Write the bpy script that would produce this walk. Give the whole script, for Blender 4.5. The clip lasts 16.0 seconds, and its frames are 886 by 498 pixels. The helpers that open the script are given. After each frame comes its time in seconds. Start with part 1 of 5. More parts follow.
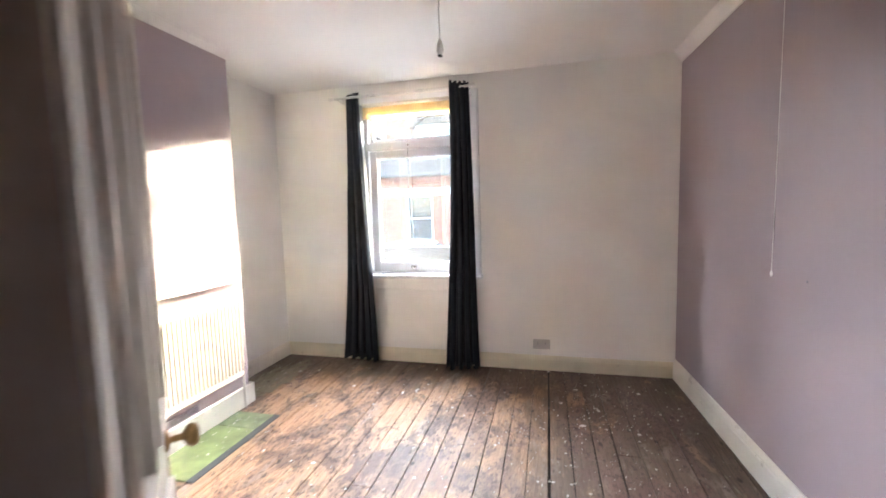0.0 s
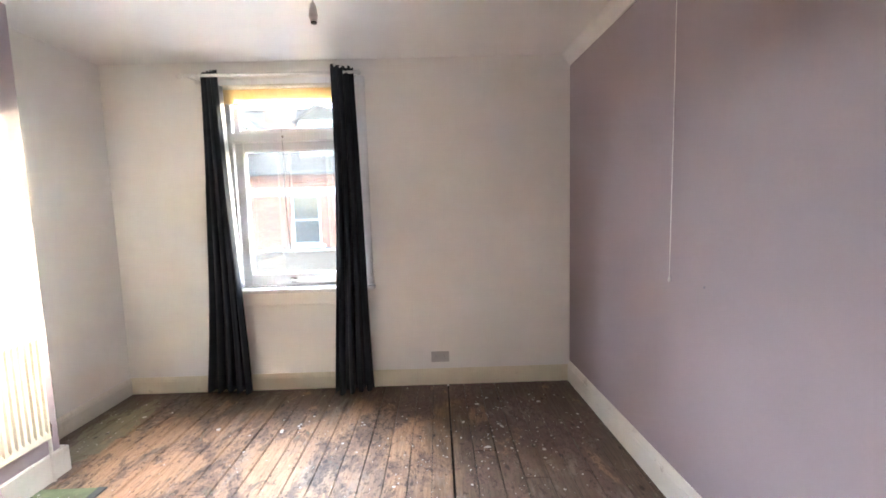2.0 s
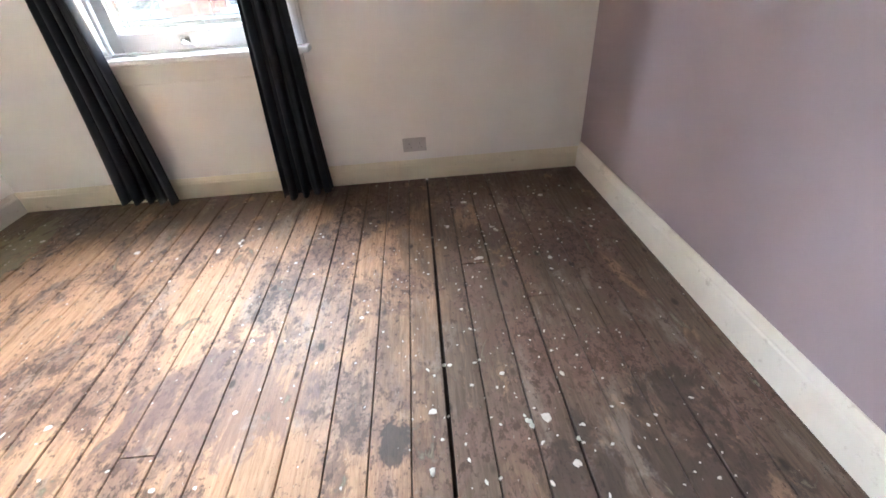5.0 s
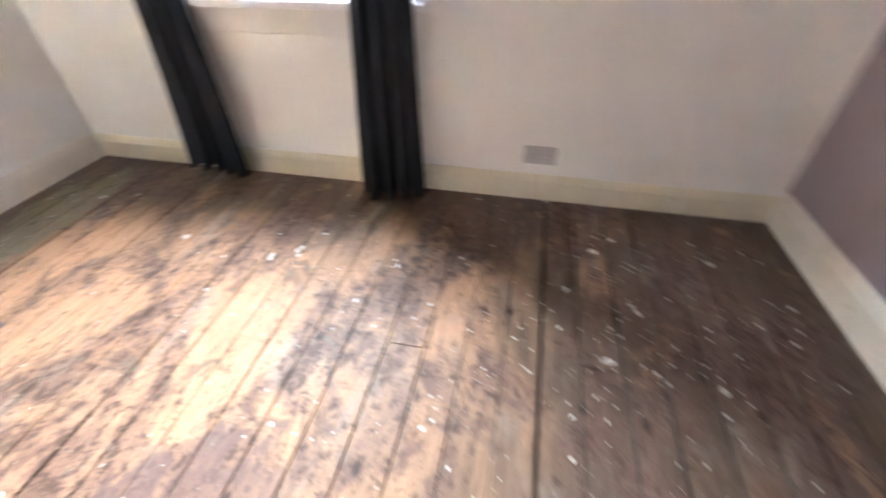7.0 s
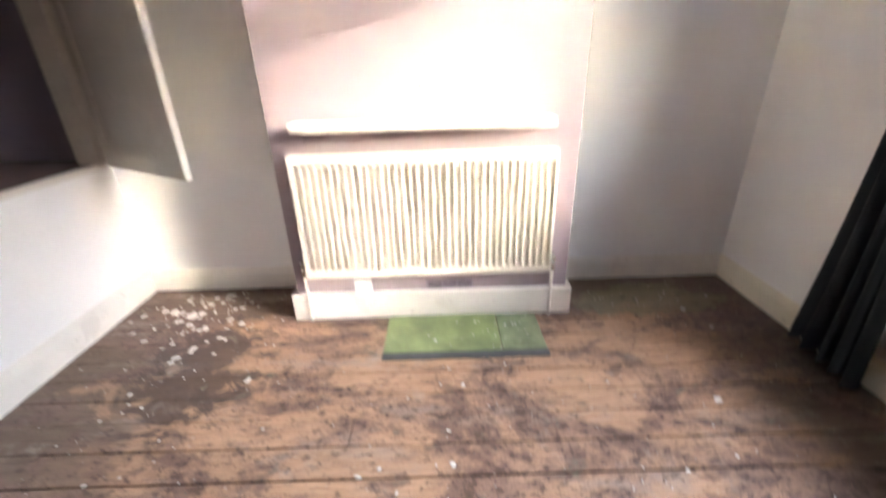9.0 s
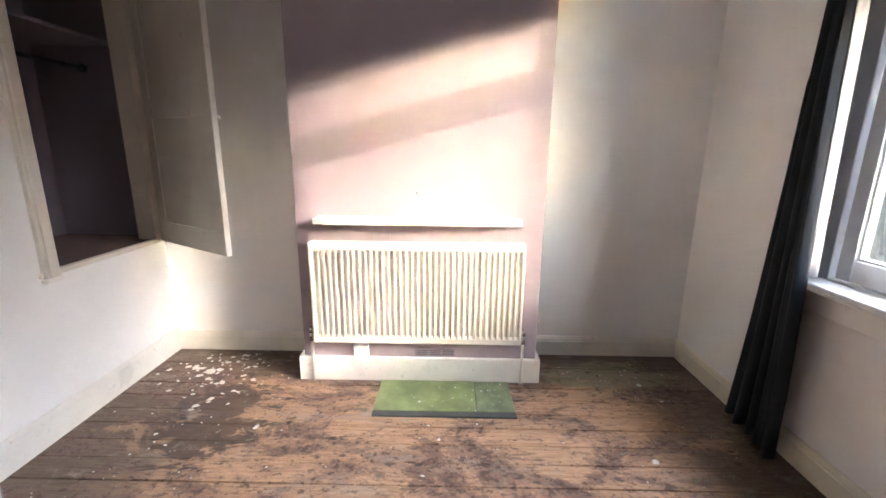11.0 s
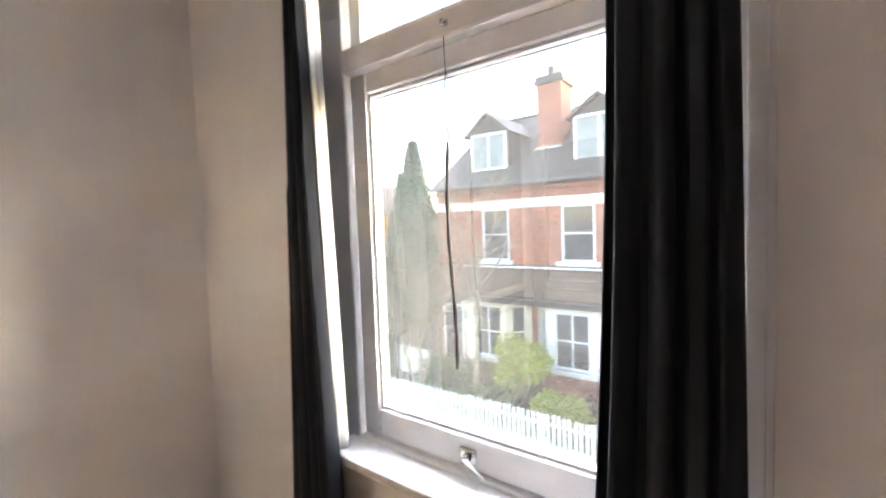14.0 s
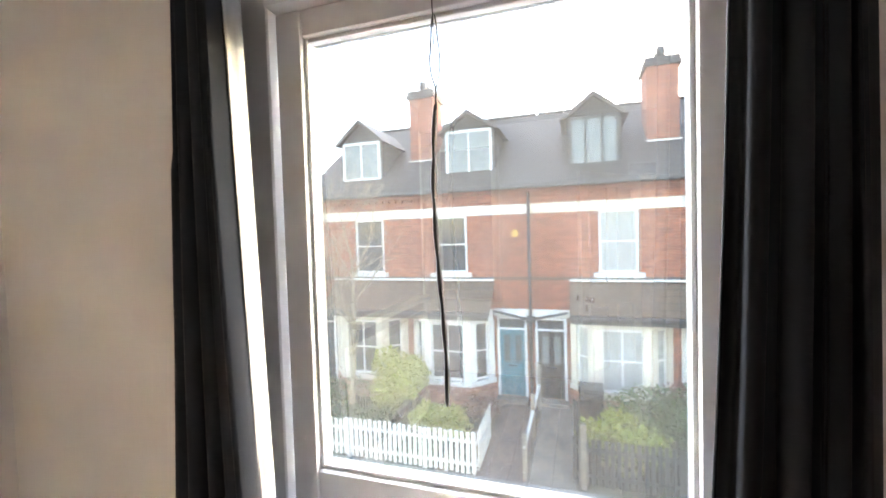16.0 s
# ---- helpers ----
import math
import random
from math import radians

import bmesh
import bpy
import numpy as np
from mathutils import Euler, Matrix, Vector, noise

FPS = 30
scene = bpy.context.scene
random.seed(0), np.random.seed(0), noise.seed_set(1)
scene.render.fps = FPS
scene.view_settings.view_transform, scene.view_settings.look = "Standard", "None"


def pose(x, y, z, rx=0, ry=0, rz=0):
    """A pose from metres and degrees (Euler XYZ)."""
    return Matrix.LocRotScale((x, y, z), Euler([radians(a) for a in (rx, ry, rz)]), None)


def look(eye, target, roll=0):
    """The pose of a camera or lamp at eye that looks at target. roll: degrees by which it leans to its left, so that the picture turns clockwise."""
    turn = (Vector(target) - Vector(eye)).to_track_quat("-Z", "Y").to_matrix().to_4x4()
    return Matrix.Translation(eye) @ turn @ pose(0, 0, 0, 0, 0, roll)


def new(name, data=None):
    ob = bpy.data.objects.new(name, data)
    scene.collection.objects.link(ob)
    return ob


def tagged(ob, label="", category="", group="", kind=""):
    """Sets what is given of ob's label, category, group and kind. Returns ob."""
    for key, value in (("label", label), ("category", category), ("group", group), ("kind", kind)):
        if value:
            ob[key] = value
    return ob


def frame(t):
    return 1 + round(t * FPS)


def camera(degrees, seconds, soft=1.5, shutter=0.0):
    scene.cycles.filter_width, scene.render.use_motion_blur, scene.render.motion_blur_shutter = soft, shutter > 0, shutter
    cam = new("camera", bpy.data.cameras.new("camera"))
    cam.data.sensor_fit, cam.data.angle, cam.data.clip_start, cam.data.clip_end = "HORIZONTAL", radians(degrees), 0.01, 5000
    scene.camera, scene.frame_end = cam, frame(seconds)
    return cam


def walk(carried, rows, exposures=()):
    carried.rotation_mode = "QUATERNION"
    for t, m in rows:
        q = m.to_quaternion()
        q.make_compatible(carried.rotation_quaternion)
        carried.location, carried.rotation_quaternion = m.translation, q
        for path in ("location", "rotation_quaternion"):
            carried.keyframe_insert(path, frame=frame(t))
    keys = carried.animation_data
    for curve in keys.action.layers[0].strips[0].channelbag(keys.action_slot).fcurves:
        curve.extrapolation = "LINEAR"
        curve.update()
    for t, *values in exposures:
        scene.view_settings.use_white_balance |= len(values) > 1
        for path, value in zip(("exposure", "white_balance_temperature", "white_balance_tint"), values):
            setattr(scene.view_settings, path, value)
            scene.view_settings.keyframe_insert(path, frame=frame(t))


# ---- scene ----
cam = camera(93.5, 16.0, 1.6, 0.5)
PATH = [
    (0, (0.57, 1.177, 1.424), (0.084, 3.109, 1.243), -1.6),
    (0.5, (0.533, 1.447, 1.413), (0.179, 3.41, 1.271), -1.4),
    (1, (0.515, 1.551, 1.447), (0.328, 3.537, 1.304), -1.5),
    (1.5, (0.517, 1.526, 1.428), (0.454, 3.518, 1.269), -1.6),
    (2, (0.525, 1.53, 1.444), (0.548, 3.521, 1.25), -1.6),
    (2.5, (0.529, 1.549, 1.443), (0.572, 3.533, 1.192), -1.4),
    (3, (0.503, 1.555, 1.41), (0.526, 3.501, 0.949), -1.2),
    (3.5, (0.457, 1.567, 1.301), (0.459, 3.443, 0.606), -1.2),
    (4, (0.483, 1.775, 1.237), (0.486, 3.574, 0.364), -2.0),
    (4.5, (0.548, 2.129, 1.199), (0.576, 3.829, 0.147), -3.4),
    (4.7, (0.571, 2.225, 1.204), (0.624, 3.894, 0.102), -4.1),
    (6.8, (0.526, 2.882, 1.129), (0.405, 4.426, -0.136), -0.9),
    (7, (0.441, 3.029, 1.137), (0.117, 4.536, -0.138), -0.6),
    (7.5, (0.141, 3.192, 1.117), (-0.796, 4.428, -0.146), 2.1),
    (8, (-0.006, 3.276, 0.996), (-1.423, 3.823, -0.305), 1.2),
    (8.5, (-0.006, 3.234, 1.031), (-1.589, 3.393, -0.181), -1.8),
    (9, (0.226, 3.188, 1.217), (-1.6, 3.191, 0.403), -1.7),
    (9.2, (0.317, 3.156, 1.271), (-1.586, 3.132, 0.655), -0.9),
    (11.3, (0.631, 3.29, 1.371), (-1.319, 3.283, 0.926), 0.6),
    (11.5, (0.629, 3.273, 1.381), (-1.319, 3.298, 0.929), 0.5),
    (12, (0.629, 3.255, 1.377), (-1.32, 3.359, 0.938), -0.0),
    (12.5, (0.578, 3.358, 1.371), (-1.351, 3.748, 1.015), -1.3),
    (13, (0.306, 3.697, 1.374), (-1.453, 4.618, 1.13), -2.0),
    (13.5, (0.144, 3.914, 1.46), (-1.352, 5.231, 1.293), -2.0),
    (14, (-0.044, 3.977, 1.526), (-1.223, 5.59, 1.415), -2.0),
    (14.5, (-0.205, 4.077, 1.496), (-1.204, 5.807, 1.401), -1.8),
    (15, (-0.303, 4.15, 1.473), (-1.187, 5.943, 1.39), -1.4),
    (15.5, (-0.335, 4.111, 1.495), (-1.113, 5.952, 1.429), -1.4),
    (16, (-0.407, 4.087, 1.488), (-1.02, 5.989, 1.419), -1.7),
]
EXPOSURES = [(0.0, 8.95, 6400, 8), (4.5, 8.85, 6300, 6), (7.0, 9.25, 6300, 7), (7.6, 8.8, 6250, 8), (8.5, 8.2, 6300, 11), (9.0, 8.1, 6300, 12), (11.5, 7.95, 6350, 11), (12.5, 7.95, 6450, 12), (13.5, 8.0, 6900, 12), (14.5, 8.15, 7100, 12), (16.0, 7.9, 7100, 11)]

walk(cam, [(t, look(eye, target, roll)) for t, eye, target, roll in PATH], EXPOSURES)

# ---- world and sun ----
SUN_WAY = Vector((0.59, 1.0, 0.279)).normalized()      # towards the sun
world = bpy.data.worlds.new("sky")
scene.world = world
world.use_nodes = True
wn, wl = world.node_tree.nodes, world.node_tree.links
wn.clear()
sky = wn.new("ShaderNodeTexSky")
sky.sky_type = "NISHITA"
sky.sun_disc = False
sky.sun_elevation = math.asin(SUN_WAY.z)
sky.sun_rotation = math.atan2(SUN_WAY.x, SUN_WAY.y)
sky.air_density, sky.dust_density, sky.ozone_density = 1.0, 1.2, 1.0
back = wn.new("ShaderNodeBackground")
back.inputs["Strength"].default_value = 0.15
wout = wn.new("ShaderNodeOutputWorld")
wl.new(sky.outputs[0], back.inputs[0])
wl.new(back.outputs[0], wout.inputs[0])
sun_data = bpy.data.lights.new("sun", "SUN")
sun_data.energy, sun_data.angle, sun_data.color = 0.015, radians(1.2), (1.0, 0.82, 0.68)
sun = new("sun", sun_data)
sun.matrix_world = look((8, 14, 12), Vector((8, 14, 12)) - SUN_WAY)
# stands in for the bright hazy sky over the terrace
sky_data = bpy.data.lights.new("window_skylight", "AREA")
sky_data.shape, sky_data.size, sky_data.size_y = "RECTANGLE", 80.0, 22.0
sky_data.energy, sky_data.color = 1200.0, (0.86, 0.90, 1.0)
sky_lamp = new("window_skylight", sky_data)
sky_lamp.matrix_world = look((-14.0, 34.0, 16.5), (-0.6, 4.9, 1.6))
# the same haze to the east, past the end of the row
east_data = bpy.data.lights.new("east_skylight", "AREA")
east_data.shape, east_data.size, east_data.size_y = "RECTANGLE", 26.0, 17.0
east_data.energy, east_data.color = 45.0, (0.86, 0.90, 1.0)
east_lamp = new("east_skylight", east_data)
east_lamp.matrix_world = look((37.0, 30.0, 14.0), (-0.6, 4.9, 1.6))
# the high sky close above the window
high_data = bpy.data.lights.new("window_highlight", "AREA")
high_data.shape, high_data.size, high_data.size_y = "RECTANGLE", 3.2, 1.6
high_data.energy, high_data.color = 3.7, (0.84, 0.89, 1.0)
high_lamp = new("window_highlight", high_data)
high_lamp.matrix_world = look((-1.05, 6.15, 3.0), (-0.7, 4.9, 1.4))
# daylight thrown up from the pavement through the window
pave_data = bpy.data.lights.new("window_groundlight", "AREA")
pave_data.shape, pave_data.size, pave_data.size_y = "RECTANGLE", 14.0, 4.0
pave_data.energy, pave_data.color = 9.0, (0.92, 0.93, 1.0)
pave_lamp = new("window_groundlight", pave_data)
pave_lamp.matrix_world = look((-0.6, 8.8, -3.2), (-0.6, 6.6, 1.4))


# ---- materials ----
def nodes_of(name):
    m = bpy.data.materials.new(name)
    m.use_nodes = True
    t = m.node_tree
    return m, t.nodes, t.links, t.nodes["Principled BSDF"]


def mix_colour(n, l, fac, a, b, mode="MIX"):
    """A colour mix; fac, a and b are sockets or values."""
    x = n.new("ShaderNodeMix")
    x.data_type, x.blend_type = "RGBA", mode
    for sock, v in ((x.inputs[0], fac), (x.inputs[6], a), (x.inputs[7], b)):
        if isinstance(v, (int, float)):
            sock.default_value = v
        elif isinstance(v, tuple):
            sock.default_value = (*v[:3], 1)
        else:
            l.new(v, sock)
    return x.outputs[2]


def noise_tex(n, l, scale, detail=4.0, rough=0.55, stretch=None, coord="Object", distort=0.0):
    tc = n.new("ShaderNodeTexCoord")
    t = n.new("ShaderNodeTexNoise")
    t.inputs["Scale"].default_value = scale
    t.inputs["Detail"].default_value = detail
    t.inputs["Roughness"].default_value = rough
    t.inputs["Distortion"].default_value = distort
    src = tc.outputs[coord]
    if stretch:
        mp = n.new("ShaderNodeMapping")
        mp.inputs["Scale"].default_value = stretch
        l.new(src, mp.inputs[0])
        src = mp.outputs[0]
    l.new(src, t.inputs["Vector"])
    return t.outputs["Fac"]


def ramp(n, l, fac, lo, hi, a=0.0, b=1.0):
    r = n.new("ShaderNodeMapRange")
    r.interpolation_type = "SMOOTHSTEP"
    for k, v in ((1, lo), (2, hi), (3, a), (4, b)):
        r.inputs[k].default_value = v
    l.new(fac, r.inputs[0])
    return r.outputs[0]


def bump(n, l, height, bsdf, strength=0.2, distance=0.002):
    b = n.new("ShaderNodeBump")
    b.inputs["Strength"].default_value = strength
    b.inputs["Distance"].default_value = distance
    l.new(height, b.inputs["Height"])
    l.new(b.outputs[0], bsdf.inputs["Normal"])


def paint(name, col, rough=0.6, var=0.08, scale=3.0, relief=0.15, fine=90.0, metal=0.0, dirt=None):
    """Painted or plain surface: broad mottling, fine grain and slight relief."""
    m, n, l, b = nodes_of(name)
    broad = noise_tex(n, l, scale, 5)
    dark = tuple(c * (1 - var) for c in col)
    light = tuple(min(1, c * (1 + var)) for c in col)
    c = mix_colour(n, l, ramp(n, l, broad, 0.3, 0.7), dark, light)
    grain = noise_tex(n, l, fine, 3)
    c = mix_colour(n, l, ramp(n, l, grain, 0.35, 0.75, 0.0, var * 0.7), c, dark)
    if dirt:
        spots = noise_tex(n, l, scale * 4, 6, 0.7)
        c = mix_colour(n, l, ramp(n, l, spots, 0.58, 0.72, 0.0, 0.55), c, dirt)
    l.new(c, b.inputs["Base Color"])
    l.new(ramp(n, l, broad, 0.2, 0.8, max(0.02, rough - 0.08), min(1, rough + 0.08)), b.inputs["Roughness"])
    b.inputs["Metallic"].default_value = metal
    if relief:
        bump(n, l, grain, b, relief, 0.0015)
    return m


def floorboard_material():
    """Bare pine boards: pale worn middle, dark stained edges of the room, knots, scuffs and nail marks."""
    m, n, l, b = nodes_of("old_pine_floorboard")
    tc = n.new("ShaderNodeTexCoord")
    sep = n.new("ShaderNodeSeparateXYZ")
    l.new(tc.outputs["Object"], sep.inputs[0])
    info = n.new("ShaderNodeObjectInfo")
    grain = noise_tex(n, l, 9.0, 6, 0.6, (9.0, 0.55, 1.0), distort=0.6)
    fine = noise_tex(n, l, 60.0, 4, 0.6, (5.0, 0.35, 1.0))
    wood = mix_colour(n, l, ramp(n, l, grain, 0.3, 0.72), (0.58, 0.36, 0.22), (0.36, 0.205, 0.12))
    wood = mix_colour(n, l, ramp(n, l, fine, 0.4, 0.75, 0.0, 0.45), wood, (0.15, 0.08, 0.045))
    tone = n.new("ShaderNodeMapRange")
    tone.inputs[3].default_value, tone.inputs[4].default_value = 0.0, 0.34
    l.new(info.outputs["Random"], tone.inputs[0])
    wood = mix_colour(n, l, tone.outputs[0], wood, (0.27, 0.165, 0.10))
    # old dark stain along the wall sides of the room, with a ragged edge
    rag = noise_tex(n, l, 1.6, 7, 0.65, (1.6, 0.8, 1.0), distort=0.5)

    def add(a, bb, op="ADD"):
        x = n.new("ShaderNodeMath")
        x.operation = op
        for sock, v in zip(x.inputs, (a, bb)):
            if isinstance(v, (int, float)):
                sock.default_value = v
            else:
                l.new(v, sock)
        return x.outputs[0]

    wob = add(add(rag, 0.5, "SUBTRACT"), 1.5, "MULTIPLY")
    east = ramp(n, l, add(sep.outputs[0], wob), 0.12, 0.68)
    north = ramp(n, l, add(sep.outputs[1], wob), 4.1, 4.55)
    south = ramp(n, l, add(add(sep.outputs[1], -1.0, "MULTIPLY"), wob), -2.35, -1.8)
    west = ramp(n, l, add(add(sep.outputs[0], -1.0, "MULTIPLY"), wob), 1.5, 1.8)
    edge = add(add(east, north, "MAXIMUM"), add(south, west, "MAXIMUM"), "MAXIMUM")
    stained = mix_colour(n, l, ramp(n, l, grain, 0.3, 0.75), (0.118, 0.088, 0.066), (0.058, 0.044, 0.034))
    c = mix_colour(n, l, add(edge, 0.88, "MULTIPLY"), wood, stained)
    # purplish-brown traces of old varnish and paint, clustered in patches
    old = noise_tex(n, l, 2.3, 9, 0.7, (1.25, 0.8, 1.0), distort=0.5)
    c = mix_colour(n, l, ramp(n, l, old, 0.45, 0.57, 0.0, 0.74), c, (0.19, 0.116, 0.092))
    # flaking remains of dark varnish with sharp ragged edges
    flake = noise_tex(n, l, 6.5, 10, 0.68, (1.5, 0.75, 1.0), distort=0.8)
    worn = add(flake, add(add(old, 0.5, "SUBTRACT"), 0.7, "MULTIPLY"))
    c = mix_colour(n, l, ramp(n, l, worn, 0.515, 0.58, 0.0, 0.55), c, (0.115, 0.066, 0.05))
    bare = noise_tex(n, l, 3.1, 9, 0.66, (1.3, 0.6, 1.0), distort=0.6)
    c = mix_colour(n, l, ramp(n, l, bare, 0.58, 0.64, 0.0, 0.35), c, (0.55, 0.34, 0.215))
    # grey scuffing
    scuff = noise_tex(n, l, 4.4, 8, 0.72, (1.5, 0.5, 1.0), distort=0.3)
    c = mix_colour(n, l, ramp(n, l, scuff, 0.53, 0.66, 0.0, 0.5), c, (0.30, 0.245, 0.21))
    # flecks of dark residue, thick where the old varnish lingers
    fleck = noise_tex(n, l, 30.0, 8, 0.72, (1.2, 0.65, 1.0), distort=0.15)
    thick = add(fleck, add(add(old, 0.5, "SUBTRACT"), 0.55, "MULTIPLY"))
    c = mix_colour(n, l, ramp(n, l, thick, 0.54, 0.605, 0.0, 0.8), c, (0.066, 0.040, 0.029))
    tiny = noise_tex(n, l, 70.0, 4, 0.7)
    c = mix_colour(n, l, ramp(n, l, add(tiny, add(add(old, 0.5, "SUBTRACT"), 0.5, "MULTIPLY")), 0.58, 0.66, 0.0, 0.75), c, (0.07, 0.047, 0.038))

    # old spills with a shape of their own
    def spill(x, y, rx, ry, strength, col):
        nonlocal c
        mp2 = n.new("ShaderNodeMapping")
        mp2.vector_type = "TEXTURE"
        mp2.inputs["Location"].default_value = (x, y, 0)
        mp2.inputs["Scale"].default_value = (rx, ry, 1.0)
        l.new(tc.outputs["Object"], mp2.inputs[0])
        g = n.new("ShaderNodeTexGradient")
        g.gradient_type = "SPHERICAL"
        l.new(mp2.outputs[0], g.inputs[0])
        m_ = add(g.outputs["Fac"], add(add(flake, 0.5, "SUBTRACT"), 2.6, "MULTIPLY"))
        c = mix_colour(n, l, ramp(n, l, m_, 0.3, 0.5, 0.0, strength), c, col)

    spill(0.394, 3.03, 0.07, 0.13, 0.9, (0.05, 0.04, 0.036))
    spill(1.30, 2.9, 0.26, 0.5, 0.6, (0.040, 0.033, 0.030))
    spill(0.93, 2.85, 0.2, 0.3, 0.6, (0.045, 0.036, 0.032))
    spill(-1.25, 2.1, 0.55, 0.35, 0.8, (0.06, 0.042, 0.034))
    spill(-0.2, 3.25, 0.5, 0.35, 0.6, (0.17, 0.11, 0.10))
    spill(-1.75, 4.3, 0.25, 0.5, 0.6, (0.27, 0.25, 0.16))
    # black spots: knots and old nail heads
    vor = n.new("ShaderNodeTexVoronoi")
    vor.inputs["Scale"].default_value = 7.5
    mp = n.new("ShaderNodeMapping")
    mp.inputs["Scale"].default_value = (1.0, 0.6, 0.0)
    l.new(tc.outputs["Object"], mp.inputs[0])
    l.new(mp.outputs[0], vor.inputs["Vector"])
    c = mix_colour(n, l, ramp(n, l, vor.outputs["Distance"], 0.05, 0.13, 0.85, 0.0), c, (0.03, 0.02, 0.017))
    # pale plaster dust
    dust = noise_tex(n, l, 5.0, 9, 0.75)
    c = mix_colour(n, l, ramp(n, l, dust, 0.57, 0.72, 0.0, 0.42), c, (0.42, 0.37, 0.33))
    spl = noise_tex(n, l, 52.0, 3, 0.5)
    c = mix_colour(n, l, ramp(n, l, spl, 0.715, 0.74, 0.0, 0.9), c, (0.60, 0.57, 0.52))
    l.new(c, b.inputs["Base Color"])
    l.new(ramp(n, l, old, 0.3, 0.7, 0.66, 0.46), b.inputs["Roughness"])
    b.inputs["Specular IOR Level"].default_value = 0.3
    bump(n, l, add(grain, add(fleck, 0.6, "MULTIPLY")), b, 0.35, 0.003)
    return m


def brick_material():
    m, n, l, b = nodes_of("red_brick")
    tc = n.new("ShaderNodeTexCoord")
    sep = n.new("ShaderNodeSeparateXYZ")
    com = n.new("ShaderNodeCombineXYZ")
    l.new(tc.outputs["Object"], sep.inputs[0])
    plus = n.new("ShaderNodeMath")
    l.new(sep.outputs[0], plus.inputs[0])
    l.new(sep.outputs[1], plus.inputs[1])
    l.new(plus.outputs[0], com.inputs[0])
    l.new(sep.outputs[2], com.inputs[1])
    br = n.new("ShaderNodeTexBrick")
    br.inputs["Color1"].default_value = (0.52, 0.160, 0.080, 1)
    br.inputs["Color2"].default_value = (0.22, 0.050, 0.034, 1)
    br.inputs["Mortar"].default_value = (0.40, 0.24, 0.17, 1)
    for k, v in (("Scale", 1.0), ("Mortar Size", 0.006), ("Brick Width", 0.225), ("Row Height", 0.075), ("Bias", -0.05)):
        br.inputs[k].default_value = v
    l.new(com.outputs[0], br.inputs["Vector"])
    broad = noise_tex(n, l, 0.9, 6)
    c = mix_colour(n, l, ramp(n, l, broad, 0.35, 0.7, 0.0, 0.45), br.outputs["Color"], (0.20, 0.07, 0.05))
    blotch = noise_tex(n, l, 7.0, 4)
    c = mix_colour(n, l, ramp(n, l, blotch, 0.55, 0.7, 0.0, 0.35), c, (0.60, 0.22, 0.10))
    l.new(c, b.inputs["Base Color"])
    b.inputs["Roughness"].default_value = 0.85
    bump(n, l, br.outputs["Fac"], b, 0.4, -0.008)
    return m


def slate_material(name, col, row=0.2, wide=0.28, along="xy"):
    m, n, l, b = nodes_of(name)
    tc = n.new("ShaderNodeTexCoord")
    sep = n.new("ShaderNodeSeparateXYZ")
    com = n.new("ShaderNodeCombineXYZ")
    l.new(tc.outputs["Object"], sep.inputs[0])
    l.new(sep.outputs[0], com.inputs[0])
    l.new(sep.outputs[1], com.inputs[1])
    br = n.new("ShaderNodeTexBrick")
    br.inputs["Color1"].default_value = (*col, 1)
    br.inputs["Color2"].default_value = (*(c * 0.6 for c in col), 1)
    br.inputs["Mortar"].default_value = (*(c * 0.3 for c in col), 1)
    for k, v in (("Scale", 1.0), ("Mortar Size", 0.01), ("Brick Width", wide), ("Row Height", row)):
        br.inputs[k].default_value = v
    l.new(com.outputs[0], br.inputs["Vector"])
    lichen = noise_tex(n, l, 3.5, 7, 0.7)
    c = mix_colour(n, l, ramp(n, l, lichen, 0.5, 0.72, 0.0, 0.5), br.outputs["Color"], (0.17, 0.155, 0.13))
    l.new(c, b.inputs["Base Color"])
    b.inputs["Roughness"].default_value = 0.6
    bump(n, l, br.outputs["Fac"], b, 0.5, -0.015)
    return m


def glass_material(name, dirty=0.0, tint=0.9):
    m, n, l, b = nodes_of(name)
    out = n["Material Output"]
    tr = n.new("ShaderNodeBsdfTransparent")
    tr.inputs[0].default_value = (tint, tint, tint, 1)
    gl = n.new("ShaderNodeBsdfGlossy")
    gl.inputs["Roughness"].default_value = 0.02
    fr = n.new("ShaderNodeFresnel")
    fr.inputs[0].default_value = 1.45
    mix = n.new("ShaderNodeMixShader")
    l.new(fr.outputs[0], mix.inputs[0])
    l.new(tr.outputs[0], mix.inputs[1])
    l.new(gl.outputs[0], mix.inputs[2])
    last = mix.outputs[0]
    if dirty:
        film = n.new("ShaderNodeBsdfTranslucent")
        film.inputs[0].default_value = (0.95, 0.93, 0.9, 1)
        smear = noise_tex(n, l, 3.0, 7, 0.65, (1.0, 1.0, 0.45))
        mx = n.new("ShaderNodeMixShader")
        l.new(ramp(n, l, smear, 0.3, 0.8, dirty * 0.5, dirty * 1.8), mx.inputs[0])
        l.new(last, mx.inputs[1])
        l.new(film.outputs[0], mx.inputs[2])
        last = mx.outputs[0]
    l.new(last, out.inputs[0])
    n.remove(b)
    return m


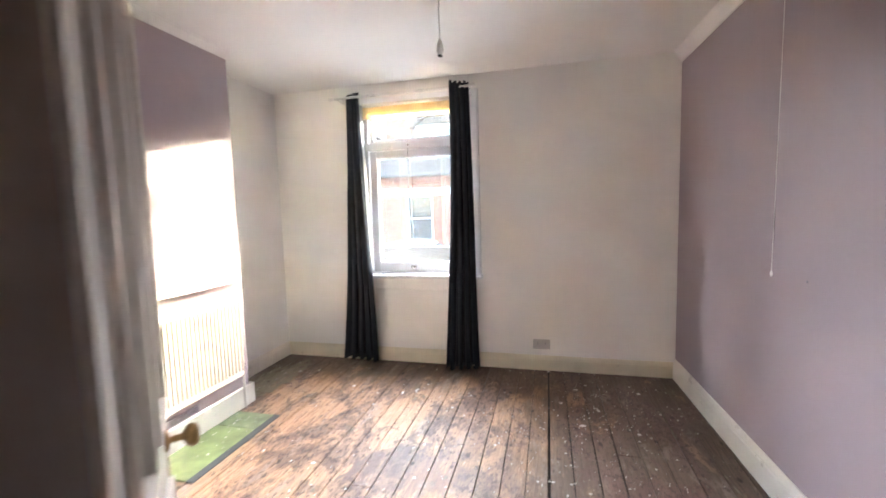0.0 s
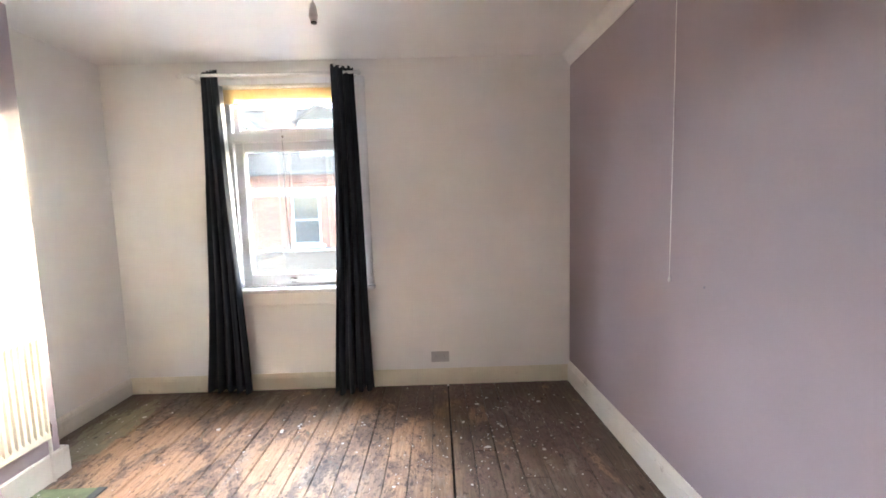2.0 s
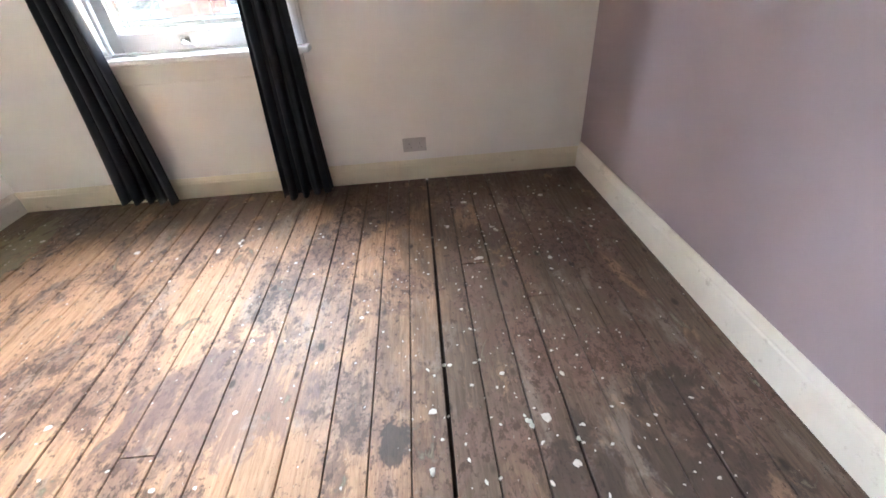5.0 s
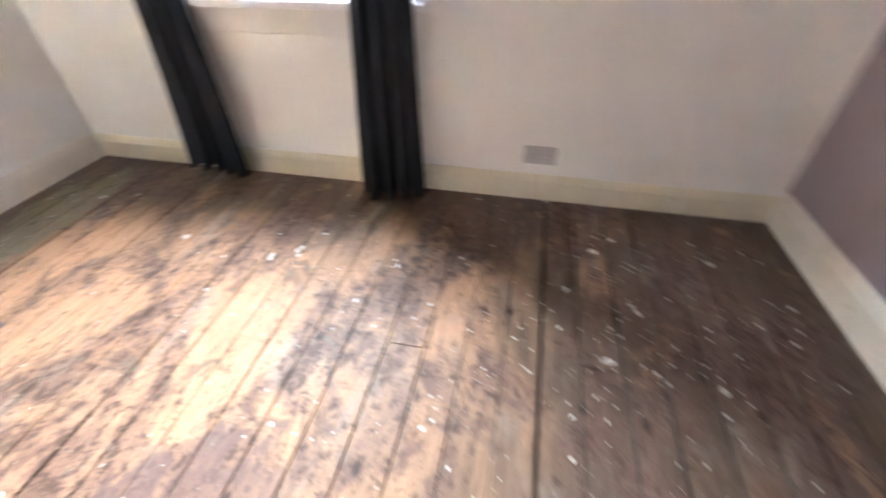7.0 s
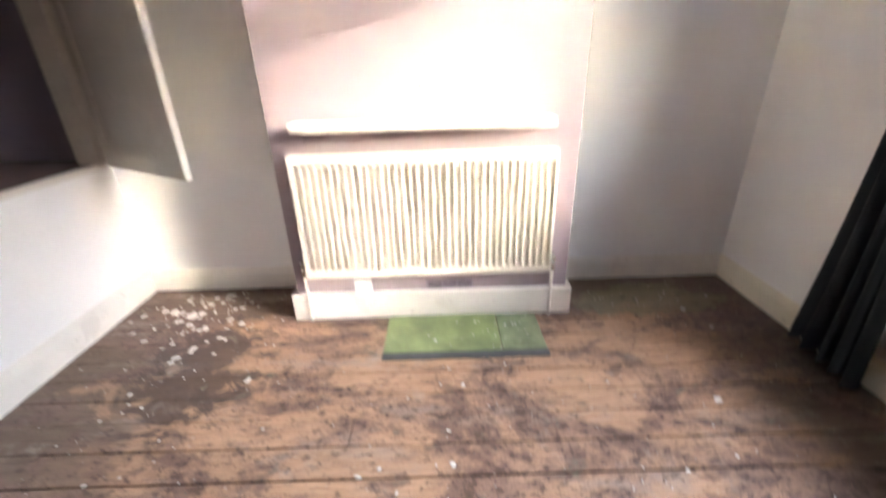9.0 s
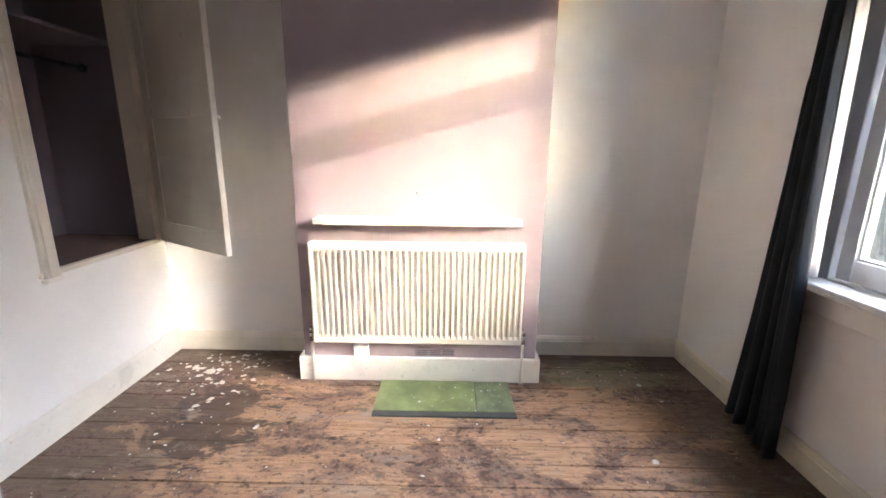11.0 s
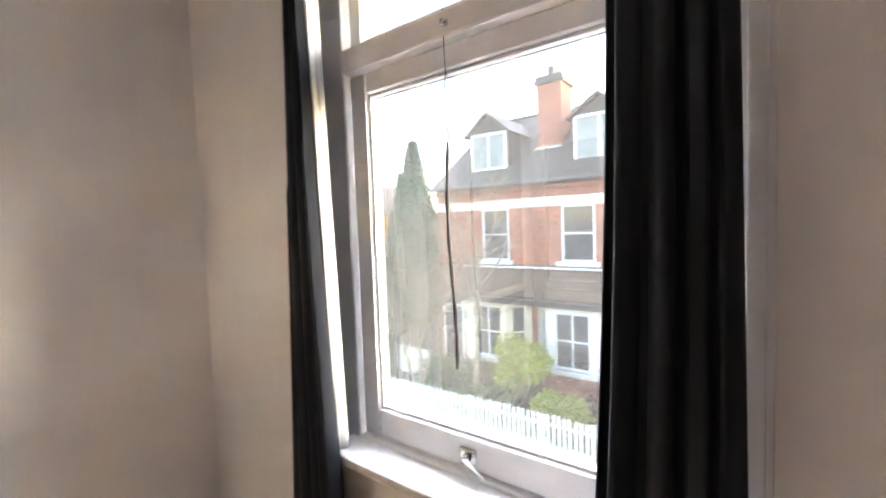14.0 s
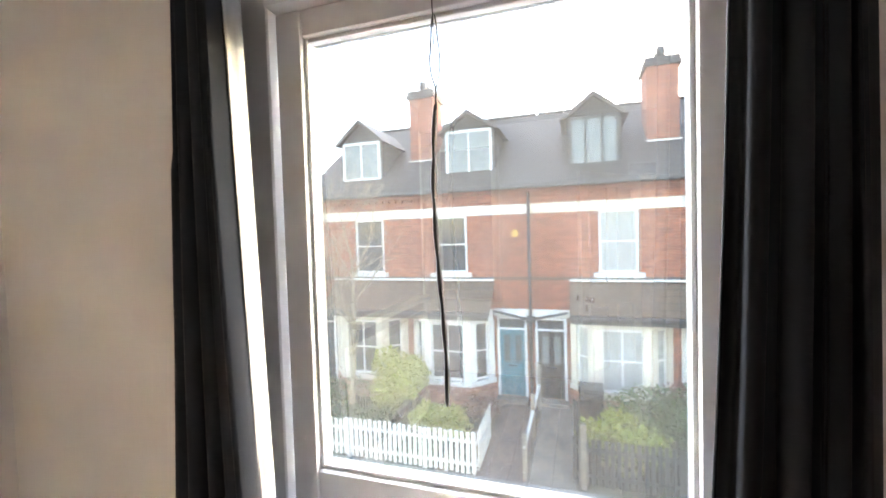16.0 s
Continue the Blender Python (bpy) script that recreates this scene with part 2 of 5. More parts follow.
def cloth_material(name, col):
    m, n, l, b = nodes_of(name)
    w = noise_tex(n, l, 5.0, 4, 0.5, (3.0, 3.0, 0.4))
    f = noise_tex(n, l, 420.0, 2)
    c = mix_colour(n, l, ramp(n, l, w, 0.3, 0.7), col, tuple(x * 1.7 for x in col))
    l.new(c, b.inputs["Base Color"])
    b.inputs["Roughness"].default_value = 0.72
    b.inputs["Sheen Weight"].default_value = 0.02
    b.inputs["Specular IOR Level"].default_value = 0.25
    b.inputs["Sheen Roughness"].default_value = 0.4
    bump(n, l, f, b, 0.25, 0.0008)
    return m


def leaf_material(name, a, bcol, trans=0.3):
    m, n, l, b = nodes_of(name)
    geo = n.new("ShaderNodeNewGeometry")
    c = mix_colour(n, l, geo.outputs["Random Per Island"], a, bcol)
    l.new(c, b.inputs["Base Color"])
    b.inputs["Roughness"].default_value = 0.55
    tl = n.new("ShaderNodeBsdfTranslucent")
    l.new(c, tl.inputs[0])
    mx = n.new("ShaderNodeMixShader")
    mx.inputs[0].default_value = trans
    l.new(b.outputs[0], mx.inputs[1])
    l.new(tl.outputs[0], mx.inputs[2])
    l.new(mx.outputs[0], n["Material Output"].inputs[0])
    return m


def blind_material():
    m, n, l, b = nodes_of("yellow_blind_cloth")
    b.inputs["Roughness"].default_value = 0.8
    f = noise_tex(n, l, 30.0, 4)
    c = mix_colour(n, l, f, (0.88, 0.70, 0.42), (0.93, 0.78, 0.52))
    l.new(c, b.inputs["Base Color"])
    tl = n.new("ShaderNodeBsdfTranslucent")
    l.new(c, tl.inputs[0])
    mx = n.new("ShaderNodeMixShader")
    mx.inputs[0].default_value = 0.6
    l.new(b.outputs[0], mx.inputs[1])
    l.new(tl.outputs[0], mx.inputs[2])
    l.new(mx.outputs[0], n["Material Output"].inputs[0])
    return m


M = {
    "wall_white": paint("white_wall_paint", (0.88, 0.86, 0.825), 0.75, 0.035, 1.3, 0.12, 60),
    # landing gloom put into the colour, so little light bounces onto the door
    "landing": paint("landing_gloom", (0.20, 0.175, 0.15), 0.8, 0.06, 2, 0.1, 60),
    "alcove_white": paint("cool_white_alcove_paint", (0.85, 0.84, 0.825), 0.6, 0.035, 1.4, 0.12, 60),
    "ceiling": paint("white_ceiling_paint", (0.85, 0.835, 0.815), 0.85, 0.03, 1.0, 0.15, 40),
    "purple": paint("dusty_purple_wall_paint", (0.355, 0.292, 0.312), 0.55, 0.045, 1.6, 0.12, 70),
    "trim": paint("cream_white_gloss_paint", (0.80, 0.765, 0.69), 0.32, 0.05, 5, 0.08, 60, dirt=(0.45, 0.40, 0.33)),
    "trim_north": paint("yellowed_cream_gloss_paint", (0.78, 0.72, 0.57), 0.38, 0.05, 5, 0.08, 60, dirt=(0.45, 0.40, 0.30)),
    "frame": paint("white_window_paint", (0.82, 0.825, 0.835), 0.35, 0.04, 6, 0.06, 60),
    "radiator": paint("cream_radiator_enamel", (0.70, 0.665, 0.575), 0.5, 0.02, 4, 0.0),
    "plastic": paint("white_plastic", (0.80, 0.79, 0.77), 0.3, 0.02, 6, 0.0),
    "grey_plastic": paint("grey_brushed_plate", (0.52, 0.50, 0.49), 0.4, 0.05, 12, 0.05, 200, metal=0.2),
    "slot": paint("black_slot", (0.015, 0.014, 0.014), 0.6, 0.1),
    "brass": paint("aged_brass", (0.26, 0.165, 0.075), 0.32, 0.25, 30, 0.0, metal=1.0),
    "chrome": paint("dull_chrome", (0.62, 0.62, 0.60), 0.22, 0.1, 30, 0.0, metal=1.0),
    "black_metal": paint("black_metal", (0.018, 0.017, 0.018), 0.4, 0.2, 20, 0.0),
    "cord_black": paint("black_cord", (0.012, 0.011, 0.012), 0.8, 0.3, 200, 0.3, 500),
    "cord_white": paint("white_cord", (0.78, 0.76, 0.74), 0.7, 0.08, 200, 0.2, 500),
    "vent_dark": paint("slot_shade_purple", (0.10, 0.08, 0.09), 0.8, 0.1),
    "hearth": paint("green_painted_hearth", (0.21, 0.255, 0.105), 0.5, 0.3, 6, 0.3, 45, dirt=(0.36, 0.36, 0.25)),
    "hearth_dusty": paint("dusty_green_painted_hearth", (0.19, 0.225, 0.12), 0.6, 0.3, 9, 0.3, 45, dirt=(0.50, 0.50, 0.44)),
    "slate": paint("dark_hearth_slate", (0.055, 0.060, 0.062), 0.55, 0.25, 12, 0.3, 50, dirt=(0.16, 0.16, 0.15)),
    "carpet": paint("dark_brown_board", (0.075, 0.040, 0.036), 0.8, 0.3, 8, 0.4, 120),
    "cup_purple": paint("dull_purple_cupboard_paint", (0.26, 0.225, 0.265), 0.6, 0.08, 3, 0.12, 70),
    "cup_trim": paint("cream_cupboard_paint", (0.70, 0.655, 0.56), 0.45, 0.06, 4, 0.1, 60, dirt=(0.42, 0.36, 0.28)),
    "door": paint("white_gloss_door_paint", (0.76, 0.72, 0.66), 0.16, 0.05, 4, 0.06, 60),
    # the jamb stands in shade; its darkness is put into this brown
    "lining": paint("shade_brown_lining", (0.24, 0.19, 0.15), 0.4, 0.08, 4, 0.08, 60),
    "splash": paint("dried_white_paint", (0.66, 0.63, 0.58), 0.5, 0.12, 40, 0.2),
    "under": paint("dark_underfloor", (0.02, 0.016, 0.013), 0.9, 0.3),
    "board": floorboard_material(),
    "curtain": cloth_material("navy_black_curtain_cloth", (0.010, 0.0125, 0.018)),
    "lining_cloth": paint("pale_curtain_lining", (0.30, 0.31, 0.315), 0.85, 0.05, 8, 0.1, 200),
    "blind": blind_material(),
    # dark tint dims the view outside; the dirt film lays haze over it
    "glass": glass_material("view_dimming_glass", 0.0034, 0.033),
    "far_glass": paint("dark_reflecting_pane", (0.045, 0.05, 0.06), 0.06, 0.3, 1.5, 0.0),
    "net": paint("pale_net_curtain_pane", (0.17, 0.19, 0.20), 0.25, 0.12, 3, 0.0),
    "blind_pane": paint("white_blind_behind_glass", (0.40, 0.40, 0.39), 0.25, 0.06, 3, 0.0),
    "brick": brick_material(),
    "roof": slate_material("weathered_roof_tile", (0.112, 0.088, 0.074)),
    "bay_roof": slate_material("brown_clay_roof_tile", (0.19, 0.115, 0.072), 0.16, 0.2),
    "render_white": paint("white_masonry_paint", (0.78, 0.76, 0.73), 0.7, 0.06, 2, 0.15, 30),
    "render_cream": paint("cream_masonry_paint", (0.74, 0.66, 0.55), 0.7, 0.06, 2, 0.15, 30),
    "upvc": paint("white_window_plastic", (0.80, 0.80, 0.80), 0.3, 0.03, 4, 0.0),
    "dormer": paint("dark_hung_tile", (0.07, 0.062, 0.06), 0.7, 0.3, 5, 0.3, 25),
    "teal": paint("teal_door_paint", (0.012, 0.155, 0.205), 0.3, 0.1, 4, 0.0),
    "black_door": paint("black_door_paint", (0.02, 0.02, 0.024), 0.25, 0.2, 4, 0.0),
    "pipe": paint("dark_grey_downpipe", (0.06, 0.06, 0.065), 0.45, 0.2, 6, 0.0),
    "orange": paint("yellow_orange_alarm_plastic", (0.78, 0.42, 0.08), 0.35, 0.05),
    "picket": paint("white_fence_paint", (0.76, 0.73, 0.68), 0.65, 0.08, 3, 0.2, 30, dirt=(0.42, 0.40, 0.30)),
    "picket_dark": paint("dark_stained_fence", (0.035, 0.04, 0.036), 0.7, 0.3, 3, 0.2, 30),
    "post": paint("weathered_timber", (0.25, 0.20, 0.15), 0.8, 0.2, 4, 0.3, 40),
    "soil": paint("purple_brown_mulch", (0.105, 0.070, 0.066), 0.9, 0.4, 6, 0.9, 22, dirt=(0.22, 0.17, 0.14)),
    "ground": paint("grassy_garden_earth", (0.10, 0.095, 0.05), 0.95, 0.35, 0.9, 0.8, 14, dirt=(0.16, 0.13, 0.08)),
    "paving": paint("old_concrete_path", (0.20, 0.17, 0.145), 0.85, 0.2, 2, 0.4, 25, dirt=(0.13, 0.115, 0.09)),
    "pavement": paint("pale_asphalt_pavement", (0.26, 0.255, 0.25), 0.85, 0.15, 1.5, 0.4, 40),
    "road": paint("grey_asphalt_road", (0.085, 0.085, 0.088), 0.85, 0.2, 1.2, 0.5, 60),
    "bark": paint("grey_brown_bark", (0.19, 0.155, 0.12), 0.85, 0.3, 9, 0.5, 60),
    "bark_pale": paint("pale_bare_branch_bark", (0.33, 0.265, 0.18), 0.8, 0.3, 9, 0.4, 60),
    "lime": leaf_material("lime_yellow_leaf", (0.30, 0.33, 0.035), (0.46, 0.47, 0.06)),
    "green": leaf_material("garden_leaf", (0.05, 0.085, 0.02), (0.14, 0.19, 0.05)),
    "fir": leaf_material("blue_green_fir_needle", (0.035, 0.10, 0.065), (0.08, 0.18, 0.12), 0.25),
    "red_leaf": leaf_material("red_brown_shrub_leaf", (0.12, 0.035, 0.025), (0.2, 0.07, 0.045)),
    "bin": paint("green_bin_plastic", (0.0, 0.27, 0.17), 0.4, 0.08, 4, 0.0),
    "yellow_wall": paint("ochre_rendered_wall", (0.62, 0.38, 0.14), 0.8, 0.1, 1.0, 0.2, 20),
}


# ---- mesh helpers ----
def box(bm, x0, x1, y0, y1, z0, z1, bevel=0.0, seg=1):
    """A box from its limits, with its edges rounded by bevel."""
    v = [bm.verts.new((x, y, z)) for x in (x0, x1) for y in (y0, y1) for z in (z0, z1)]
    for f in ((0, 1, 3, 2), (4, 6, 7, 5), (0, 4, 5, 1), (2, 3, 7, 6), (0, 2, 6, 4), (1, 5, 7, 3)):
        bm.faces.new([v[i] for i in f])
    made = v
    if bevel:
        edges = list({e for v in made for e in v.link_edges})
        bmesh.ops.bevel(bm, geom=edges, offset=bevel, segments=seg, affect="EDGES", profile=0.6)
    return bm


def cyl(bm, a, b, r0, r1=None, n=12):
    """A (tapered) rod from a to b."""
    a, b = Vector(a), Vector(b)
    r1 = r0 if r1 is None else r1
    rot = (b - a).to_track_quat("Z", "Y").to_matrix()
    ring = [rot @ Vector((math.cos(2 * math.pi * i / n), math.sin(2 * math.pi * i / n), 0)) for i in range(n)]
    p, q = [bm.verts.new(a + c * r0) for c in ring], [bm.verts.new(b + c * r1) for c in ring]
    for i in range(n):
        bm.faces.new((p[i], p[(i + 1) % n], q[(i + 1) % n], q[i]))
    bm.faces.new(p[::-1])
    bm.faces.new(q)
    return bm


def lathe(bm, profile, m, n=20):
    """Turns (radius, height) pairs about z, placed by m."""
    rings = []
    for r, h in profile:
        rings.append([bm.verts.new(m @ Vector((r * math.cos(2 * math.pi * i / n), r * math.sin(2 * math.pi * i / n), h))) for i in range(n)])
    for p, q in zip(rings, rings[1:]):
        for i in range(n):
            bm.faces.new((p[i], p[(i + 1) % n], q[(i + 1) % n], q[i]))
    bm.faces.new(rings[0][::-1])
    bm.faces.new(rings[-1])
    return bm


def prism(bm, outline, a, b):
    """Sweeps a closed outline of (out, up) pairs from a to b; out is to the left of the way from a to b, up is z."""
    a, b = Vector(a), Vector(b)
    w = (b - a).normalized()
    out = Vector((-w.y, w.x, 0)).normalized()
    up = out.cross(w) * -1
    if up.z < 0:
        up = -up
    r = [[bm.verts.new(p + out * u + up * v) for u, v in outline] for p in (a, b)]
    k = len(outline)
    for i in range(k):
        bm.faces.new((r[0][i], r[0][(i + 1) % k], r[1][(i + 1) % k], r[1][i]))
    bm.faces.new(r[0])
    bm.faces.new(r[1][::-1])
    return bm


def poly(bm, pts, depth):
    """A slab: the polygon pts pushed along the vector depth."""
    d = Vector(depth)
    v0 = [bm.verts.new(Vector(p)) for p in pts]
    v1 = [bm.verts.new(Vector(p) + d) for p in pts]
    k = len(pts)
    bm.faces.new(v0)
    bm.faces.new(v1[::-1])
    for i in range(k):
        bm.faces.new((v0[i], v1[i], v1[(i + 1) % k], v0[(i + 1) % k]))
    return bm


def mesh_of(name, bm, material, smooth=False):
    if len(bm.faces) > 1:
        bmesh.ops.recalc_face_normals(bm, faces=bm.faces)
    me = bpy.data.meshes.new(name)
    bm.to_mesh(me)
    bm.free()
    me.materials.append(M[material])
    if smooth:
        for p in me.polygons:
            p.use_smooth = True
    return me


def part(name, bm, material, parent=None, label="", smooth=False):
    """Links bm as one mesh object under parent."""
    ob = new(name, mesh_of(name, bm, material, smooth))
    if parent:
        ob.parent = parent
    if label:
        ob["label"] = label
    return ob


def thing(name, label, category, group="", at=(0, 0, 0)):
    ob = new(name)
    ob.empty_display_size = 0.05
    ob.location = at
    bpy.context.view_layer.update()
    return tagged(ob, label, category, group)


def structure(name, bm, material, label="", category="", smooth=False):
    return tagged(part(name, bm, material, smooth=smooth), label, category or name.split("_")[0], "", "structure")


def B():
    return bmesh.new()


# ---- plan of the room ----
XW, YS, YN, H = -2.02, 1.43, 4.86, 2.60        # alcove wall, door wall, window wall, ceiling
CX, CY0, CY1 = -1.665, 2.435, 3.818              # chimney breast


def xe(y):
    """The long purple wall stands a little askew."""
    return 1.585 + (4.86 - y) * 0.032


# window opening
WX0, WX1, WZ0, WZ1 = -1.20, -0.045, 0.815, 2.44

bm = B()
for x0, x1, z0, z1 in ((-2.35, WX0, -0.3, H + 0.1), (WX1, 2.0, -0.3, H + 0.1), (WX0, WX1, -0.3, WZ0), (WX0, WX1, WZ1, H + 0.1)):
    box(bm, x0, x1, YN, 5.14, z0, z1)
structure("wall_north", bm, "wall_white", "white painted plaster wall around the sash window", "wall")
bm = B()
poly(bm, [(xe(YN), YN, -0.3), (xe(YN) + 0.3, YN, -0.3), (xe(-0.5) + 0.3, -0.5, -0.3), (xe(-0.5), -0.5, -0.3)], (0, 0, H + 0.4))
structure("wall_east", bm, "purple", "long wall in dusty purple paint", "wall")
bm = B()
box(bm, XW - 0.25, XW, 1.31, YN, -0.3, H + 0.1)
structure("wall_west", bm, "alcove_white", "white painted alcove wall beside the chimney breast", "wall")
bm = B()
box(bm, XW, CX, CY0, CY1, -0.02, H)
chimney_wall = structure("chimney_breast", bm, "purple", "chimney breast painted dusty purple", "wall")
for y0, y1 in ((CY0 - 0.003, CY0), (CY1, CY1 + 0.003)):
    bm = B()
    box(bm, XW, CX - 0.004, y0, y1, 0, H)
    structure("wall_chimney_side", bm, "alcove_white", "white painted side of the chimney breast", "wall")

# door wall with the doorway and the cupboard opening
DX0, DX1, DZ = 0.15, 0.95, 2.04
CUX0, CUX1, CUZ0, CUZ1 = -1.965, -1.25, 0.785, 2.40
bm = B()
for x0, x1, z0, z1 in ((XW, CUX0, -0.3, H), (CUX0, CUX1, -0.3, CUZ0), (CUX0, CUX1, CUZ1, H), (CUX1, DX0, -0.3, H), (DX0, DX1, DZ, H), (DX1, 1.72, -0.3, H)):
    box(bm, x0, x1, 1.31, YS, z0, z1)
structure("wall_south", bm, "wall_white", "white painted wall with doorway and wardrobe recess", "wall")
# landing outside the door: unseen walls added to keep sky light out
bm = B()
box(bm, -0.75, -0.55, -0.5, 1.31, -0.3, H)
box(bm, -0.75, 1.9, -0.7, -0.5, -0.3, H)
structure("wall_landing", bm, "landing", "unseen landing wall, coloured dark for the gloom there", "wall")
bm = B()
box(bm, -2.4, 2.2, -0.8, 5.14, H, H + 0.12)
structure("ceiling", bm, "ceiling", "white painted plaster ceiling", "ceiling")
bm = B()
box(bm, -2.4, 2.1, -0.8, 5.14, -0.30, -0.022)
floor = structure("floor", bm, "under", "worn bare pine floorboards with paint splashes", "floor")

# cornice on the purple wall and a small cove above the chimney breast
bm = B()
cove = [(0, 0), (0.010, 0), (0.013, 0.018), (0.025, 0.03), (0.045, 0.06), (0.056, 0.068), (0.060, 0.085), (0, 0.085)]
prism(bm, cove, (xe(1.43), 1.43, H - 0.0855), (xe(YN), YN, H - 0.0855))
structure("cornice", bm, "ceiling", "white plaster cornice along the purple wall", "trim")
bm = B()
small = [(0, 0), (0.004, 0), (0.012, 0.02), (0.03, 0.042), (0.05, 0.05), (0, 0.05)]
prism(bm, small, (CX, CY1, H - 0.0505), (CX, CY0, H - 0.0505))
structure("cornice_small", bm, "ceiling", "slim white cove above the chimney breast", "trim")


def skirting(name, a, b, h, t, material):
    prof = [(0, 0), (t, 0), (t, h * 0.74), (t * 0.82, h * 0.78), (t * 0.82, h * 0.84), (t * 0.62, h * 0.9), (t * 0.4, h * 0.97), (t * 0.3, h), (0, h)]
    bm = B()
    prism(bm, prof, a, b)
    return structure(name, bm, material, "painted wooden skirting board with moulded top", "baseboard")


skirting("baseboard_north", (xe(YN), YN, 0), (XW, YN, 0), 0.132, 0.018, "trim_north")
skirting("baseboard_west", (XW, YN - 0.018, 0), (XW, CY1 + 0.02, 0), 0.135, 0.018, "trim")
skirting("baseboard_west_south", (XW, CY0 - 0.02, 0), (XW, YS + 0.02, 0), 0.135, 0.018, "trim")
skirting("baseboard_south", (XW, YS, 0), (DX0 - 0.075, YS, 0), 0.15, 0.02, "trim")
skirting("baseboard_east", (xe(YS), YS, 0), (xe(YN - 0.018), YN - 0.018, 0), 0.165, 0.022, "trim")
bm = B()
box(bm, CX, CX + 0.028, CY0 - 0.028, CY1 + 0.028, 0.0, 0.15, 0.006, 2)
box(bm, XW + 0.018, CX, CY0 - 0.028, CY0 - 0.004, 0.0, 0.149)
box(bm, XW + 0.018, CX, CY1 + 0.004, CY1 + 0.028, 0.0, 0.149)
structure("baseboard_chimney", bm, "trim", "plain white skirting round the chimney breast", "baseboard")

# ---- window ----
window = tagged(new("window_1"), "white painted timber sash window with top light", "window", "", "structure")
FY0, FY1 = 4.872, 5.02
FXL, FXR = WX0 + 0.143, WX1 - 0.093
bm = B()
for x0, x1, z0, z1 in ((WX0, FXL, WZ0, WZ1), (FXR, WX1, WZ0, WZ1), (FXL, FXR, WZ1 - 0.06, WZ1), (FXL, FXR, WZ0, WZ0 + 0.045)):
    box(bm, x0, x1, FY0, FY1, z0, z1, 0.004)
part("window_frame", bm, "frame", window)
bm = B()
box(bm, FXL, FXR, FY0 - 0.012, FY1, 2.0, 2.072, 0.008, 2)
part("transom", bm, "frame", window)
SX0, SX1, SZ0, SZ1 = FXL + 0.005, FXR - 0.005, WZ0 + 0.047, 1.997
sash = B()
for x0, x1, z0, z1 in ((SX0, SX0 + 0.068, SZ0, SZ1), (SX1 - 0.068, SX1, SZ0, SZ1), (SX0 + 0.068, SX1 - 0.068, SZ1 - 0.062, SZ1), (SX0 + 0.068, SX1 - 0.068, SZ0, SZ0 + 0.092)):
    box(sash, x0, x1, 4.892, 4.945, z0, z1, 0.004)
sash_ob = part("sash", sash, "frame", window)
bm = B()
for x0, x1, z0, z1 in ((SX0 + 0.068, SX0 + 0.078, SZ0 + 0.092, SZ1 - 0.062), (SX1 - 0.078, SX1 - 0.068, SZ0 + 0.092, SZ1 - 0.062), (SX0 + 0.078, SX1 - 0.078, SZ0 + 0.092, SZ0 + 0.102), (SX0 + 0.078, SX1 - 0.078, SZ1 - 0.072, SZ1 - 0.062)):
    box(bm, x0, x1, 4.902, 4.935, z0, z1, 0.002)
part("glazing_bead", bm, "upvc", sash_ob)
def glass_sheet(x0, x1, y, z0, z1):
    """One sheet of glass that faces the room."""
    bm = B()
    bm.faces.new([bm.verts.new(p) for p in ((x0, y, z0), (x1, y, z0), (x1, y, z1), (x0, y, z1))])
    bm.normal_update()
    return bm


bm = glass_sheet(SX0 + 0.06, SX1 - 0.06, 4.92, SZ0 + 0.085, SZ1 - 0.055)
pane = part("pane", bm, "glass", sash_ob, "slightly dirty glass, tinted dark to dim the view outside")
pane.visible_shadow = False
bm = B()
for x0, x1, z0, z1 in ((SX0, SX0 + 0.05, 2.074, WZ1 - 0.062), (SX1 - 0.05, SX1, 2.074, WZ1 - 0.062), (SX0 + 0.05, SX1 - 0.05, 2.074, 2.10), (SX0 + 0.05, SX1 - 0.05, WZ1 - 0.10, WZ1 - 0.062)):
    box(bm, x0, x1, 4.90, 4.945, z0, z1, 0.003)
top_light = part("top_light", bm, "frame", window)
bm = glass_sheet(SX0 + 0.045, SX1 - 0.045, 4.92, 2.095, WZ1 - 0.095)
pane = part("pane", bm, "glass", top_light)
pane.visible_shadow = False
# architrave, sill and apron
bm = B()
for x0, x1 in ((WX0 - 0.005, WX0 + 0.045), (WX1 - 0.012, WX1 + 0.04)):
    box(bm, x0, x1, 4.838, 4.871, 0.852, WZ1 + 0.03, 0.006, 2)
    box(bm, x0 + 0.012, x1 - 0.012, 4.828, 4.839, 0.852, WZ1 + 0.03, 0.004, 2)
box(bm, WX0 + 0.045, WX1 - 0.012, 4.838, 4.871, WZ1 - 0.02, WZ1 + 0.03, 0.006, 2)
part("architrave", bm, "frame", window)
bm = B()
box(bm, -1.10, WX1 + 0.057, 4.765, 4.90, 0.815, 0.85, 0.012, 3)
part("window_sill", bm, "upvc", window, "white painted window board")
bm = B()
box(bm, WX0 - 0.005, WX1 + 0.005, 4.838, 4.859, 0.705, 0.8145, 0.004)
part("apron", bm, "wall_white", window)
